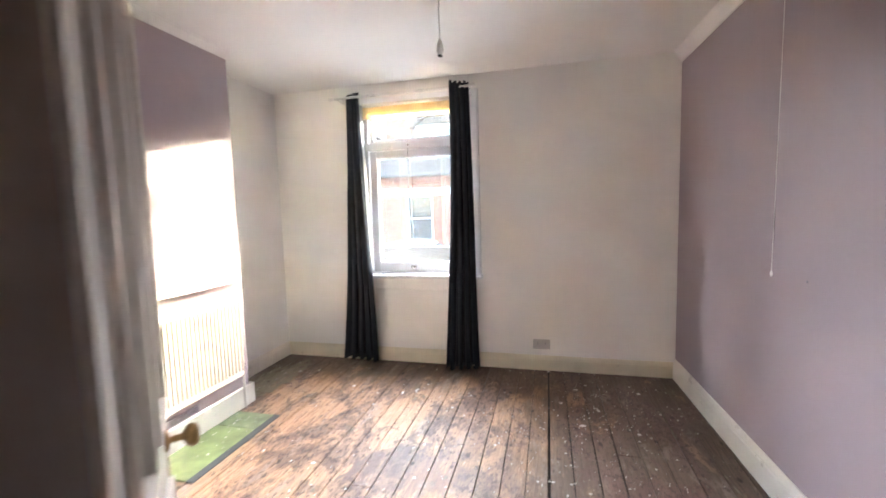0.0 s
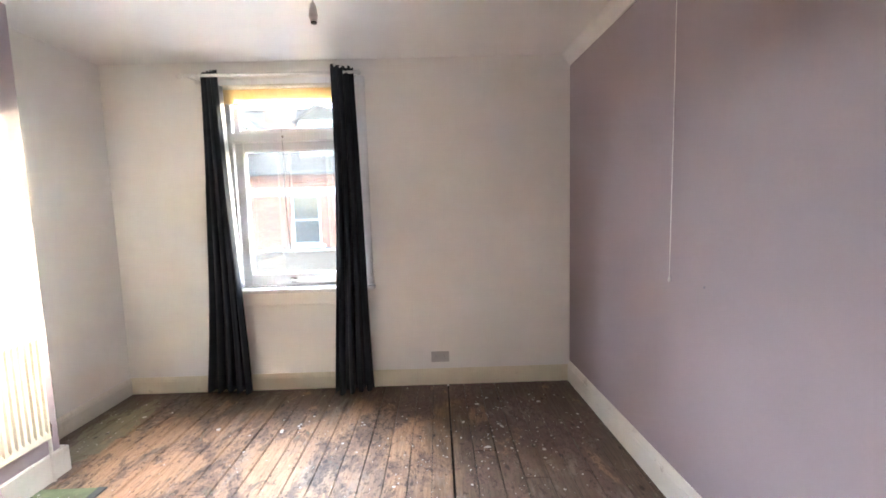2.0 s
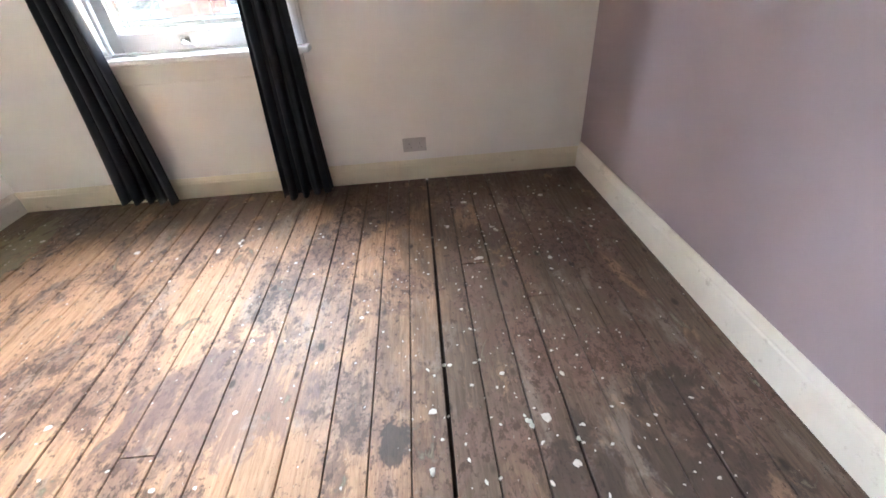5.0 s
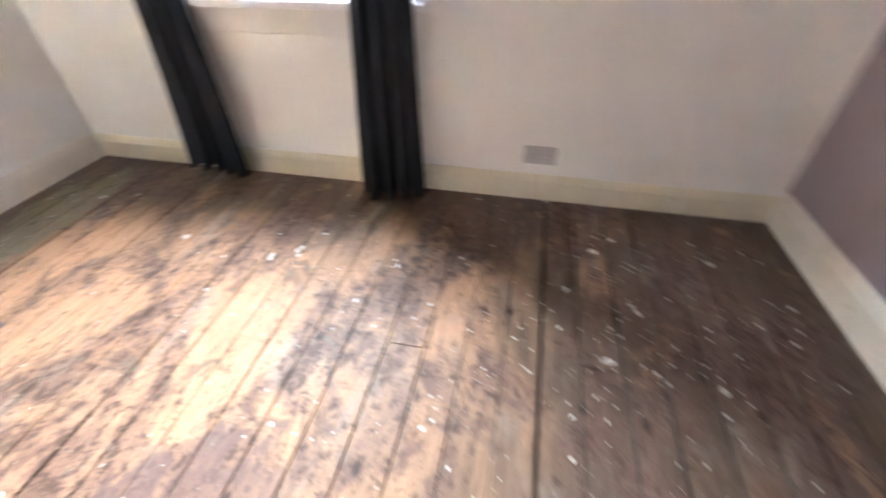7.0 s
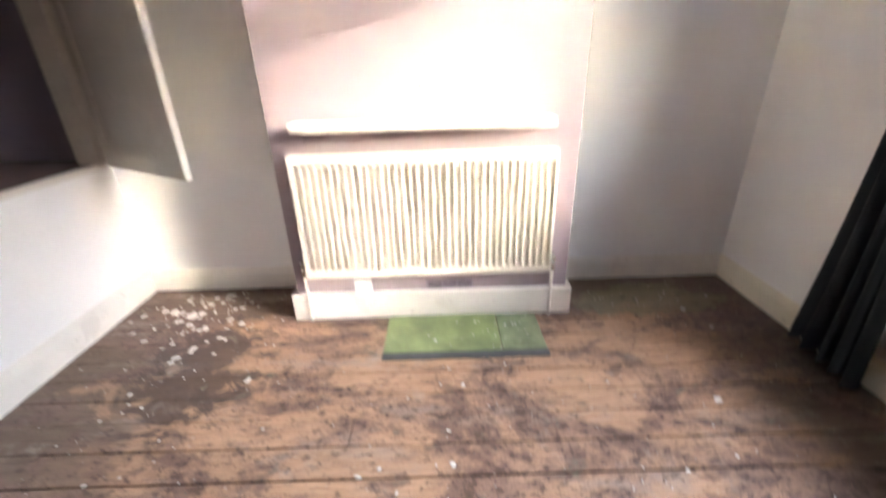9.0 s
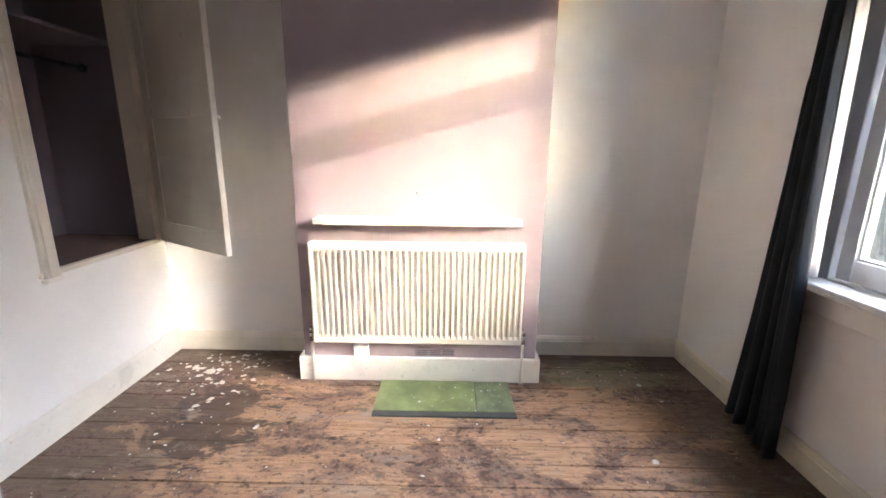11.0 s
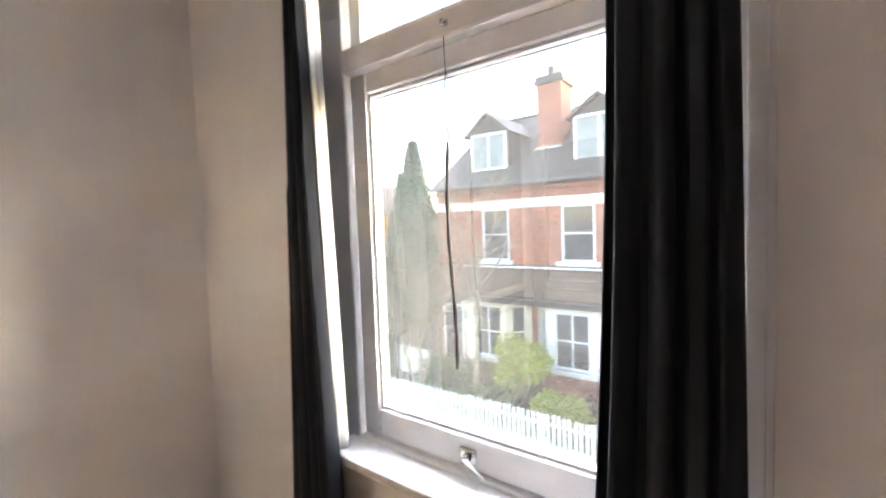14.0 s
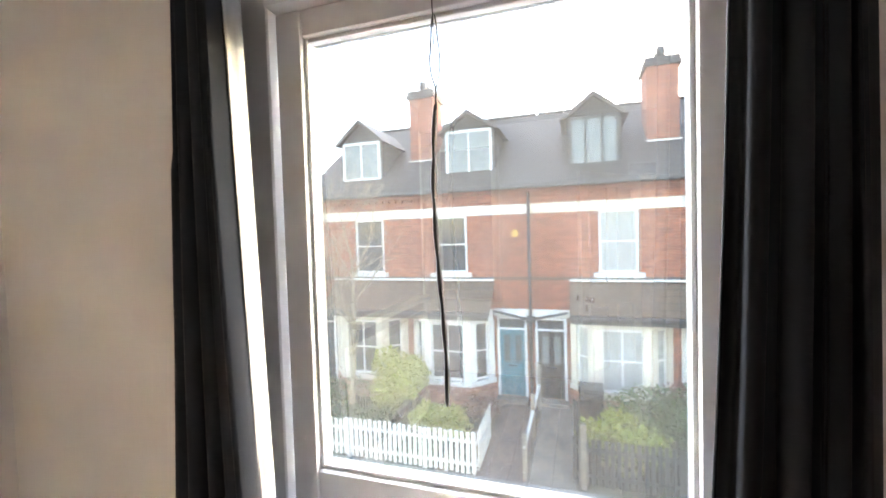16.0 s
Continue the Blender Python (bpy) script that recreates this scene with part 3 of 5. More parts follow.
# casement stay latch on the bottom rail
bm = B()
box(bm, -0.675, -0.625, 4.884, 4.8915, SZ0 + 0.022, SZ0 + 0.062, 0.006, 2)
cyl(bm, (-0.65, 4.884, SZ0 + 0.04), (-0.65, 4.862, SZ0 + 0.04), 0.013, 0.010)
latch = part("latch", bm, "chrome", sash_ob, "worn metal window catch", True)
bm = B()
cyl(bm, (-0.65, 4.866, SZ0 + 0.043), (-0.585, 4.855, SZ0 + 0.012), 0.007, 0.005, 8)
part("lever", bm, "upvc", window, "white lever", True)
bm = B()
cyl(bm, (-0.66, 4.866, 2.035), (-0.66, 4.848, 2.035), 0.012, 0.008)
part("catch_knob", bm, "chrome", window, "", True)

# yellow blind, rolled up into the top of the window
blind = thing("roller_blind", "yellow fabric blind pulled up in the window head", "blind")
bm = B()
cyl(bm, (WX0 + 0.10, 4.855, 2.415), (WX1 - 0.08, 4.855, 2.415), 0.02, n=14)
part("roller", bm, "trim", blind, "", True)
bm = B()
box(bm, WX0 + 0.10, WX1 - 0.08, 4.868, 4.871, 2.295, 2.40)
part("fabric", bm, "blind", blind)
bm = B()
box(bm, WX0 + 0.10, WX1 - 0.08, 4.862, 4.8715, 2.285, 2.295, 0.003)
part("bottom_bar", bm, "trim", blind)

# dark twisted blind cord
cord = thing("blind_cord", "long twisted black cord hanging before the window", "cord")


def strand(bm, pts, r, n=6):
    """A tube through pts; r: one radius or one for each point."""
    pts = [Vector(p) for p in pts]
    rs = r if isinstance(r, list) else [r] * len(pts)
    rings = []
    for i, p in enumerate(pts):
        d = pts[min(i + 1, len(pts) - 1)] - pts[max(i - 1, 0)]
        u = d.cross(Vector((0, 1, 0.01))).normalized()
        w = d.cross(u).normalized()
        rings.append([bm.verts.new(p + (u * math.cos(6.2832 * k / n) + w * math.sin(6.2832 * k / n)) * rs[i]) for k in range(n)])
    for a, b in zip(rings, rings[1:]):
        for k in range(n):
            bm.faces.new((a[k], a[(k + 1) % n], b[(k + 1) % n], b[k]))
    bm.faces.new(rings[0])
    bm.faces.new(rings[-1][::-1])


bm = B()
strand(bm, [(-0.665 + 0.002 * math.sin(i), 4.862, 2.29 - 0.055 * i) for i in range(9)], 0.0012)
part("thread", bm, "cord_black", cord)
bm = B()
for side in (-1, 1):
    bm = B()
    strand(bm, [(-0.662 + side * (0.010 * math.sin(math.pi * min(1, i / 9)) + 0.0018 * math.cos(i * 1.1)), 4.862 + 0.002 * side * math.sin(i), 1.91 - 0.0165 * i) for i in range(12)], 0.0016)
    part("loop", bm, "cord_black", cord)
bm = B()
tail = [(-0.664 - 0.008 * math.sin(i * 0.13), 4.862, 1.74 - 0.0148 * i) for i in range(41)]
strand(bm, tail, [0.0030 + 0.0032 * abs(math.sin(i * 0.47)) for i in range(41)], 6)
part("tail", bm, "cord_black", cord)


# ---- curtains ----
def curtain(name_seed, top, bottom, ztop, zbot, folds, ya, yb):
    """A hanging curtain: gathered at the rail, spreading towards the floor."""
    bm = B()
    rnd = random.Random(name_seed)
    ph = [rnd.uniform(0, 6.28) for _ in range(6)]
    nu, nz = 96, 46
    rows = []
    for j in range(nz + 1):
        v = j / nz
        z = ztop + (zbot - ztop) * v
        a = top[0] + (bottom[0] - top[0]) * v ** 1.9
        b = top[1] + (bottom[1] - top[1]) * v ** 1.1
        amp = 0.016 + 0.020 * v
        row = []
        for i in range(nu + 1):
            u = i / nu
            uu = u + 0.018 * math.sin(4 * u + ph[0] + 1.5 * v)
            w = math.sin(2 * math.pi * folds * uu + ph[1] + 0.7 * math.sin(2.2 * v + ph[2]))
            w += 0.45 * math.sin(2 * math.pi * folds * 1.73 * uu + ph[3] - 0.9 * v)
            y = ya + (yb - ya) * u + amp * w * (0.55 + 0.9 * u * (1 - u)) + 0.006 * math.sin(3 * v + ph[4])
            x = a + (b - a) * u + 0.006 * math.cos(2 * math.pi * folds * uu * 2 + ph[5]) + 0.010 * v * math.sin(5 * v + ph[4])
            zz = z + (0.010 * math.sin(2 * math.pi * folds * u + ph[1]) if j == nz else 0) + (0.012 * w if j == 0 else 0)
            row.append(bm.verts.new((x, y, zz)))
        rows.append(row)
    for r, s in zip(rows, rows[1:]):
        for i in range(nu):
            bm.faces.new((r[i], r[i + 1], s[i + 1], s[i]))
    return bm


def hang_curtain(seed, top, bottom, ztop, zbot, folds, ya, yb, label):
    ob = part("curtain", curtain(seed, top, bottom, ztop, zbot, folds, ya, yb), "curtain", smooth=True)
    sol = ob.modifiers.new("thickness", "SOLIDIFY")
    sol.thickness = 0.004
    return tagged(ob, label, "curtain", "curtains at the window")


left_curtain = hang_curtain(3, (-1.215, -1.08), (-1.37, -0.99), 2.505, 0.03, 4.6, 4.80, 4.745, "long navy-black curtain drawn to the side of the window")
hang_curtain(8, (-0.218, -0.068), (-0.30, -0.012), 2.50, 0.03, 4.2, 4.675, 4.745, "long navy-black curtain beside the window, hanging to the floor")
# the pale lining turned out along the window edge of the curtain
bm = B()
lining_rows = []
for j in range(25):
    z = 2.40 - j * 0.0637
    v = (2.505 - z) / 2.475
    x = -1.078 + 0.09 * v ** 1.1
    lining_rows.append([bm.verts.new((x + 0.010 * u + 0.004 * math.sin(9 * u + 3 * v), 4.748 + 0.040 * u, z)) for u in (0, 0.2, 0.4, 0.6, 0.8, 1.0)])
for r, q in zip(lining_rows, lining_rows[1:]):
    for i in range(5):
        bm.faces.new((r[i], r[i + 1], q[i + 1], q[i]))
lining = part("lining", bm, "lining_cloth", left_curtain, "pale lining showing along the curtain edge", True)
cloth = lining.modifiers.new("thickness", "SOLIDIFY")
cloth.thickness = 0.002
rail = thing("curtain_rail", "pale metal curtain pole with glass ball ends", "curtain rail")
bm = B()
cyl(bm, (-1.305, 4.72, 2.462), (-0.060, 4.72, 2.462), 0.0115)
part("pole", bm, "plastic", rail, "", True)
for x, s in ((-1.305, -1), (-0.060, 1)):
    bm = B()
    lathe(bm, [(0.010, 0), (0.016, 0.006), (0.016, 0.012), (0.011, 0.016), (0.019, 0.024), (0.022, 0.034), (0.018, 0.046), (0.006, 0.052)], pose(x, 4.72, 2.462, 0, 90 * s, 0), 14)
    part("finial", bm, "plastic", rail, "clear ball end", True)
for x in (-1.285, -0.078):
    bm = B()
    cyl(bm, (x, 4.72, 2.462), (x, 4.858, 2.462), 0.007)
    cyl(bm, (x, 4.85, 2.462), (x, 4.8598, 2.462), 0.02)
    part("bracket", bm, "plastic", rail, "", True)

# ---- pendant lamp holder and pull cord ----
lamp = thing("pendant_light", "white pendant lamp holder with no bulb on a thin flex", "lamp")
bm = B()
lathe(bm, [(0.045, 0), (0.045, -0.012), (0.03, -0.026), (0.01, -0.034)], pose(0.045, 3.318, H - 0.0005), 20)
part("ceiling_rose", bm, "plastic", lamp, "", True)
bm = B()
cyl(bm, (0.045, 3.318, 2.28), (0.045, 3.318, H - 0.03), 0.003, n=8)
part("flex", bm, "cord_white", lamp)
bm = B()
lathe(bm, [(0.006, 0.075), (0.012, 0.062), (0.015, 0.05), (0.016, 0.03), (0.019, 0.028), (0.019, 0.014), (0.0145, 0.012), (0.0145, 0.0)], pose(0.045, 3.318, 2.215), 18)
part("lamp_holder", bm, "plastic", lamp, "", True)
bm = B()
cyl(bm, (0.045, 3.318, 2.2145), (0.045, 3.318, 2.209), 0.0125)
part("socket", bm, "slot", lamp, "dark empty socket")

pull = thing("pull_cord", "thin white pull cord hanging in front of the purple wall", "cord")
bm = B()
strand(bm, [(1.60 - 0.028 * (i / 10), 3.44 - 0.05 * (i / 10) ** 0.8, H - (H - 1.10) * i / 10) for i in range(11)], 0.0018)
part("string", bm, "cord_white", pull)
bm = B()
lathe(bm, [(0.002, 0.02), (0.0055, 0.012), (0.0065, 0.0), (0.004, -0.008)], pose(1.572, 3.39, 1.09), 10)
part("toggle", bm, "plastic", pull, "", True)
hook = part("wall_plug_mark", lathe(B(), [(0.0065, 0), (0.006, 0.002), (0.002, 0.003)], pose(xe(3.24), 3.24, 1.083, 0, -90, 0), 10), "cup_purple", smooth=True)
tagged(hook, "small filled plug hole on the purple wall", "wall mark")


# ---- sockets ----
def socket(m, gangs, material, label, deep=0.011):
    """A British wall socket; its plate faces +y before m is applied."""
    ob = thing("wall_socket", label, "socket")
    w = 0.146 if gangs == 2 else 0.086
    bm = B()
    box(bm, -w / 2, w / 2, 0.0005, deep, -0.043, 0.043, 0.003, 2)
    plate = part("plate", bm, material, ob)
    for g in range(gangs):
        cx = (g - (gangs - 1) / 2) * 0.066
        for dx, dz, sw, sh in ((0, 0.012, 0.004, 0.008), (-0.011, -0.010, 0.0065, 0.0022), (0.011, -0.010, 0.0065, 0.0022)):
            bm = B()
            box(bm, cx + dx - sw / 2, cx + dx + sw / 2, deep - 0.001, deep + 0.0006, dz - 0.006 - sh / 2, dz - 0.006 + sh / 2)
            part("pin_hole", bm, "slot", plate)
        bm = B()
        off = 0.021 if gangs == 1 else (0.024 if g else -0.024)
        box(bm, cx + off - 0.005, cx + off + 0.005, deep - 0.001, deep + 0.0035, 0.014, 0.034, 0.001)
        part("switch", bm, material, plate)
    ob.matrix_world = m
    return ob


socket(pose(0.516, YN, 0.233, 0, 0, 180), 2, "grey_plastic", "grey double wall socket above the skirting on the white wall")
socket(pose(xe(2.52), 2.52, 0.240, 0, 0, 90 - 1.8), 2, "plastic", "white surface-mounted double socket on the purple wall", 0.034)
socket(pose(CX, 2.78, 0.183, 0, 0, -90), 1, "plastic", "white single socket under the radiator", 0.03)

# ---- radiator, shelf, vent and hearth ----
rad = thing("radiator", "cream steel panel radiator with vertical flutes", "radiator", at=(-1.64, 3.11, 0.12))
RX, RY0, RY1, RZ0, RZ1 = -1.602, 2.512, 3.717, 0.257, 0.857


def at_base(ob, base):
    ob.location = Vector(ob.location) - Vector(base)
    return ob


RB = (-1.64, 3.11, 0.12)
bm = B()
NF = 36
pitch = (RY1 - RY0 - 0.03) / NF
outline = []
for i in range(NF):
    y = RY0 + 0.015 + i * pitch
    outline += [(y, 0.0), (y + pitch * 0.28, 0.0), (y + pitch * 0.42, -0.013), (y + pitch * 0.86, -0.013)]
outline.append((RY1 - 0.015, 0.0))
front = [(RY0, -0.006), (RY0 + 0.006, 0.0)] + outline + [(RY1 - 0.006, 0.0), (RY1, -0.006)]
lv = [(RZ0, -0.008, 0), (RZ0 + 0.008, 0.0, 0), (RZ0 + 0.036, 0.0, 0), (RZ0 + 0.052, 0, 1), (RZ1 - 0.052, 0, 1), (RZ1 - 0.036, 0, 0), (RZ1 - 0.008, 0, 0), (RZ1, -0.008, 0)]
rows = []
for z, dx, deep in lv:
    rows.append([bm.verts.new((RX + dx + (d if deep or d > -0.0065 and i in (0, len(front) - 1) else 0), y, z)) for i, (y, d) in enumerate(front)])
for r, s in zip(rows, rows[1:]):
    for i in range(len(front) - 1):
        bm.faces.new((r[i], r[i + 1], s[i + 1], s[i]))
at_base(part("front_panel", bm, "radiator", rad), RB)
bm = B()
box(bm, RX - 0.058, RX - 0.018, RY0 + 0.004, RY1 - 0.004, RZ0 + 0.004, RZ1 - 0.012)
at_base(part("back_panel", bm, "radiator", rad), RB)
for y0, y1 in ((RY0 - 0.001, RY0 + 0.004), (RY1 - 0.004, RY1 + 0.001)):
    bm = B()
    box(bm, RX - 0.062, RX - 0.004, y0, y1, RZ0 + 0.006, RZ1 - 0.004, 0.002)
    at_base(part("side_cover", bm, "radiator", rad), RB)
bm = B()
for dx in (-0.003, -0.024, -0.045, -0.06):
    box(bm, RX + dx - 0.004, RX + dx, RY0 + 0.002, RY1 - 0.002, RZ1 - 0.008, RZ1)
for i in range(60):
    y = RY0 + 0.02 + i * (RY1 - RY0 - 0.04) / 59
    box(bm, RX - 0.062, RX - 0.004, y - 0.0035, y + 0.0035, RZ1 - 0.007, RZ1 - 0.002)
at_base(part("top_grille", bm, "radiator", rad), RB)
for y, s in ((RY0 - 0.006, -1), (RY1 + 0.006, 1)):
    bm = B()
    cyl(bm, (-1.635, y - s * 0.03, RZ0 + 0.035), (-1.635, y + s * 0.012, RZ0 + 0.035), 0.010)
    cyl(bm, (-1.635, y + s * 0.012, RZ0 + 0.0), (-1.635, y + s * 0.012, RZ0 + 0.055), 0.013)
    cyl(bm, (-1.635, y + s * 0.012, RZ0 + 0.055), (-1.635, y + s * 0.012, RZ0 + 0.085), 0.016, 0.011)
    at_base(part("valve", bm, "chrome", rad, "dull metal valve", True), RB)
    bm = B()
    cyl(bm, (-1.635, y + s * 0.012, -0.01), (-1.635, y + s * 0.012, RZ0), 0.0085)
    at_base(part("pipe", bm, "trim", rad, "white painted pipe", True), RB)

shelf = thing("mantel_shelf", "white painted wooden shelf above the radiator", "shelf")
bm = B()
box(bm, CX, -1.552, 2.562, 3.682, 0.966, 1.0, 0.009, 3)
part("board", bm, "trim", shelf)
bm = B()
box(bm, CX, -1.60, 2.60, 3.645, 0.955, 0.9725, 0.006, 2)
part("moulding", bm, "trim", shelf)
nail = part("nail", cyl(B(), (CX - 0.002, 3.11, 1.127), (CX + 0.02, 3.113, 1.131), 0.003, 0.004, 8), "black_metal")
tagged(nail, "small dark nail in the chimney breast", "nail")

vent = thing("air_vent", "flat painted air vent low on the chimney breast", "vent")
bm = B()
box(bm, CX, CX + 0.008, 3.10, 3.34, 0.156, 0.206, 0.002)
part("frame", bm, "cup_purple", vent)
# slots are strips on the face, the shade inside put into their colour
for i in range(3):
    for j in range(3):
        bm = B()
        box(bm, CX + 0.0075, CX + 0.0095, 3.112 + j * 0.075, 3.178 + j * 0.075, 0.166 + i * 0.012, 0.171 + i * 0.012)
        part("slot", bm, "vent_dark", vent)

hearth = thing("hearth", "green painted stone hearth slab with a dark slate front edge", "hearth")
bm = B()
box(bm, -1.661, -1.334, 2.90, 3.452, -0.02, 0.007, 0.003)
part("slab", bm, "hearth", hearth)
bm = B()
box(bm, -1.661, -1.337, 3.455, 3.66, -0.02, 0.005, 0.003)
part("slab", bm, "hearth_dusty", hearth, "cracked corner whitened with plaster dust")
bm = B()
box(bm, -1.334, -1.288, 2.898, 3.662, -0.02, 0.008, 0.004, 2)
part("edge_strip", bm, "slate", hearth, "dark grey slate edging")

# ---- wardrobe recess in the door wall ----
cup = thing("built_in_wardrobe", "recessed wardrobe painted purple inside, its door open", "wardrobe")
CB = 0.72
for lim in ((-2.14, -2.10, CB, 1.31), (-2.14, -0.98, CB - 0.04, CB), (-1.02, -0.98, CB, 1.31)):
    bm = B()
    box(bm, *lim, 0.76, H)
    part("inside_wall", bm, "cup_purple", cup)
bm = B()
box(bm, -2.10, -1.02, CB, 1.309, 0.755, 0.784)
box(bm, CUX0 + 0.002, CUX1 - 0.002, 1.309, 1.425, 0.787, 0.790)
part("inside_floor", bm, "carpet", cup, "dark brown floor")
bm = B()
box(bm, -2.10, -1.02, CB, 1.22, 1.955, 1.975)
part("shelf", bm, "cup_purple", cup)
bm = B()
cyl(bm, (-1.02, 1.03, 1.825), (-2.10, 1.03, 1.825), 0.014)
cyl(bm, (-2.075, 1.03, 1.825), (-2.10, 1.03, 1.825), 0.024)
part("hanging_rod", bm, "black_metal", cup, "black hanging rod", True)
bm = B()
box(bm, CUX1, CUX1 + 0.075, YS - 0.03, YS + 0.022, CUZ0 - 0.025, CUZ1, 0.006, 2)
box(bm, CUX1 + 0.012, CUX1 + 0.062, YS + 0.022, YS + 0.032, CUZ0 - 0.02, CUZ1, 0.004)
part("post", bm, "cup_trim", cup)
bm = B()
box(bm, CUX0 - 0.03, CUX0 + 0.035, 1.33, YS + 0.012, CUZ0, CUZ1, 0.003)
part("jamb", bm, "cup_trim", cup)
bm = B()
box(bm, CUX0, CUX1 + 0.09, YS - 0.02, YS + 0.012, CUZ0 - 0.02, CUZ0 + 0.006, 0.004, 2)
part("ledge", bm, "cup_trim", cup)
bm = B()
box(bm, CUX1 - 0.0, CUX1 + 0.085, YS, YS + 0.035, CUZ0 - 0.045, CUZ0 - 0.026, 0.005, 2)
part("stop_block", bm, "trim", cup)


def panelled_leaf(bm, w, h, t, stiles, rails, recess):
    """A framed leaf in x 0..w, y 0..t, z 0..h, with panels set back on both faces, in one closed mesh."""
    xs, zs = [0, *stiles, w], [0, *rails, h]
    ni, nk = len(xs) - 1, len(zs) - 1
    seen = {}

    def v(i, k, y):
        key = (i, k, round(y, 5))
        if key not in seen:
            seen[key] = bm.verts.new((xs[i], y, zs[k]))
        return seen[key]

    def sunk(i, k):
        return 0 <= i < ni and 0 <= k < nk and i % 2 == 1 and k % 2 == 1

    for face, back in ((0.0, recess), (t, t - recess)):
        for i in range(ni):
            for k in range(nk):
                y = back if sunk(i, k) else face
                bm.faces.new((v(i, k, y), v(i + 1, k, y), v(i + 1, k + 1, y), v(i, k + 1, y)))
                if sunk(i, k):
                    for a, b in (((i, k), (i + 1, k)), ((i + 1, k), (i + 1, k + 1)), ((i + 1, k + 1), (i, k + 1)), ((i, k + 1), (i, k))):
                        bm.faces.new((v(*a, face), v(*b, face), v(*b, back), v(*a, back)))
    for i in range(ni):
        for k in (0, nk):
            bm.faces.new((v(i, k, 0.0), v(i + 1, k, 0.0), v(i + 1, k, t), v(i, k, t)))
    for k in range(nk):
        for i in (0, ni):
            bm.faces.new((v(i, k, 0.0), v(i, k + 1, 0.0), v(i, k + 1, t), v(i, k, t)))
    return bm


ang = math.degrees(math.atan2(2.066 - YS, -1.589 + 1.985))
cup_door = part("door", panelled_leaf(B(), 0.735, 1.62, 0.03, (0.09, 0.645), (0.13, 0.75, 0.86, 1.5), 0.007), "cup_trim", cup, "cream painted panelled cupboard door standing open")
cup_door.matrix_local = pose(-1.985, YS + 0.008, 0.772, 0, 0, ang)
# strip in a lighter colour than the leaf, for the light on its edge
bm = B()
box(bm, 0.735, 0.739, 0.001, 0.029, 0, 1.62, 0.001)
edge = part("lit_edge", bm, "trim", cup_door, "door edge, coloured lighter for the light it catches")
bm = B()
lathe(bm, [(0.006, 0), (0.006, 0.014), (0.013, 0.02), (0.014, 0.03), (0.006, 0.036)], pose(0.70, 0.03, 0.74, -90, 0, 0), 14)
part("knob", bm, "trim", cup_door, "", True)

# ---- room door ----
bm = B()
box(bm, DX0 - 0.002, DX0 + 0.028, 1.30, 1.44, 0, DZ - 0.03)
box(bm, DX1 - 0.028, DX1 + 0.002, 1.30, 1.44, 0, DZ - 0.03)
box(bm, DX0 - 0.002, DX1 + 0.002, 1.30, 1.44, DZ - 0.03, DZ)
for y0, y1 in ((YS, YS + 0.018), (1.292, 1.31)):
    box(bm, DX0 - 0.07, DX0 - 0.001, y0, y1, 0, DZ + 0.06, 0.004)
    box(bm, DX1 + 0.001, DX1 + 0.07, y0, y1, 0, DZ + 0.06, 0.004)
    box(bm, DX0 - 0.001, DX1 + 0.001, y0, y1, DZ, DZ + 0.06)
# the brown carries the jamb's shade
structure("door_frame", bm, "lining", "door lining and architrave, browned for the shade on them", "door frame")
door = tagged(new("door_1"), "white gloss painted four-panel door standing wide open", "door", "", "structure")
door.matrix_world = pose(0.165, 1.462, 0.012, 0, 0, 135.6)
leaf = B()
panelled_leaf(leaf, 0.755, 1.98, 0.038, (0.10, 0.325, 0.43, 0.665), (0.22, 0.80, 0.985, 1.86), 0.013)
part("leaf", leaf, "door", door)
for x0, x1 in ((0.10, 0.325), (0.43, 0.665)):
    for z0, z1 in ((0.22, 0.80), (0.985, 1.86)):
        bm = B()
        for a, b, c, d in ((x0, x0 + 0.018, z0, z1), (x1 - 0.018, x1, z0, z1), (x0 + 0.018, x1 - 0.018, z0, z0 + 0.018), (x0 + 0.018, x1 - 0.018, z1 - 0.018, z1)):
            box(bm, a, b, -0.013, 0.0128, c, d, 0.004, 2)
        part("panel_moulding", bm, "door", door)
bm = B()
lathe(bm, [(0.026, 0), (0.026, 0.004), (0.02, 0.007), (0.0085, 0.009), (0.0085, 0.034), (0.013, 0.037), (0.024, 0.044), (0.029, 0.055), (0.026, 0.066), (0.012, 0.072)], pose(0.695, 0.0, 0.875, 90, 0, 0), 24)
part("knob", bm, "brass", door, "aged brass door knob", True)
bm = B()
lathe(bm, [(0.026, 0), (0.026, 0.004), (0.02, 0.007), (0.0085, 0.009), (0.0085, 0.034), (0.013, 0.037), (0.024, 0.044), (0.029, 0.055), (0.026, 0.066), (0.012, 0.072)], pose(0.695, 0.038, 0.875, -90, 0, 0), 24)
part("knob", bm, "brass", door, "aged brass door knob", True)
bm = B()
box(bm, 0.692, 0.718, -0.002, 0.0, 0.775, 0.832, 0.001)
part("keyhole_plate", bm, "brass", door)

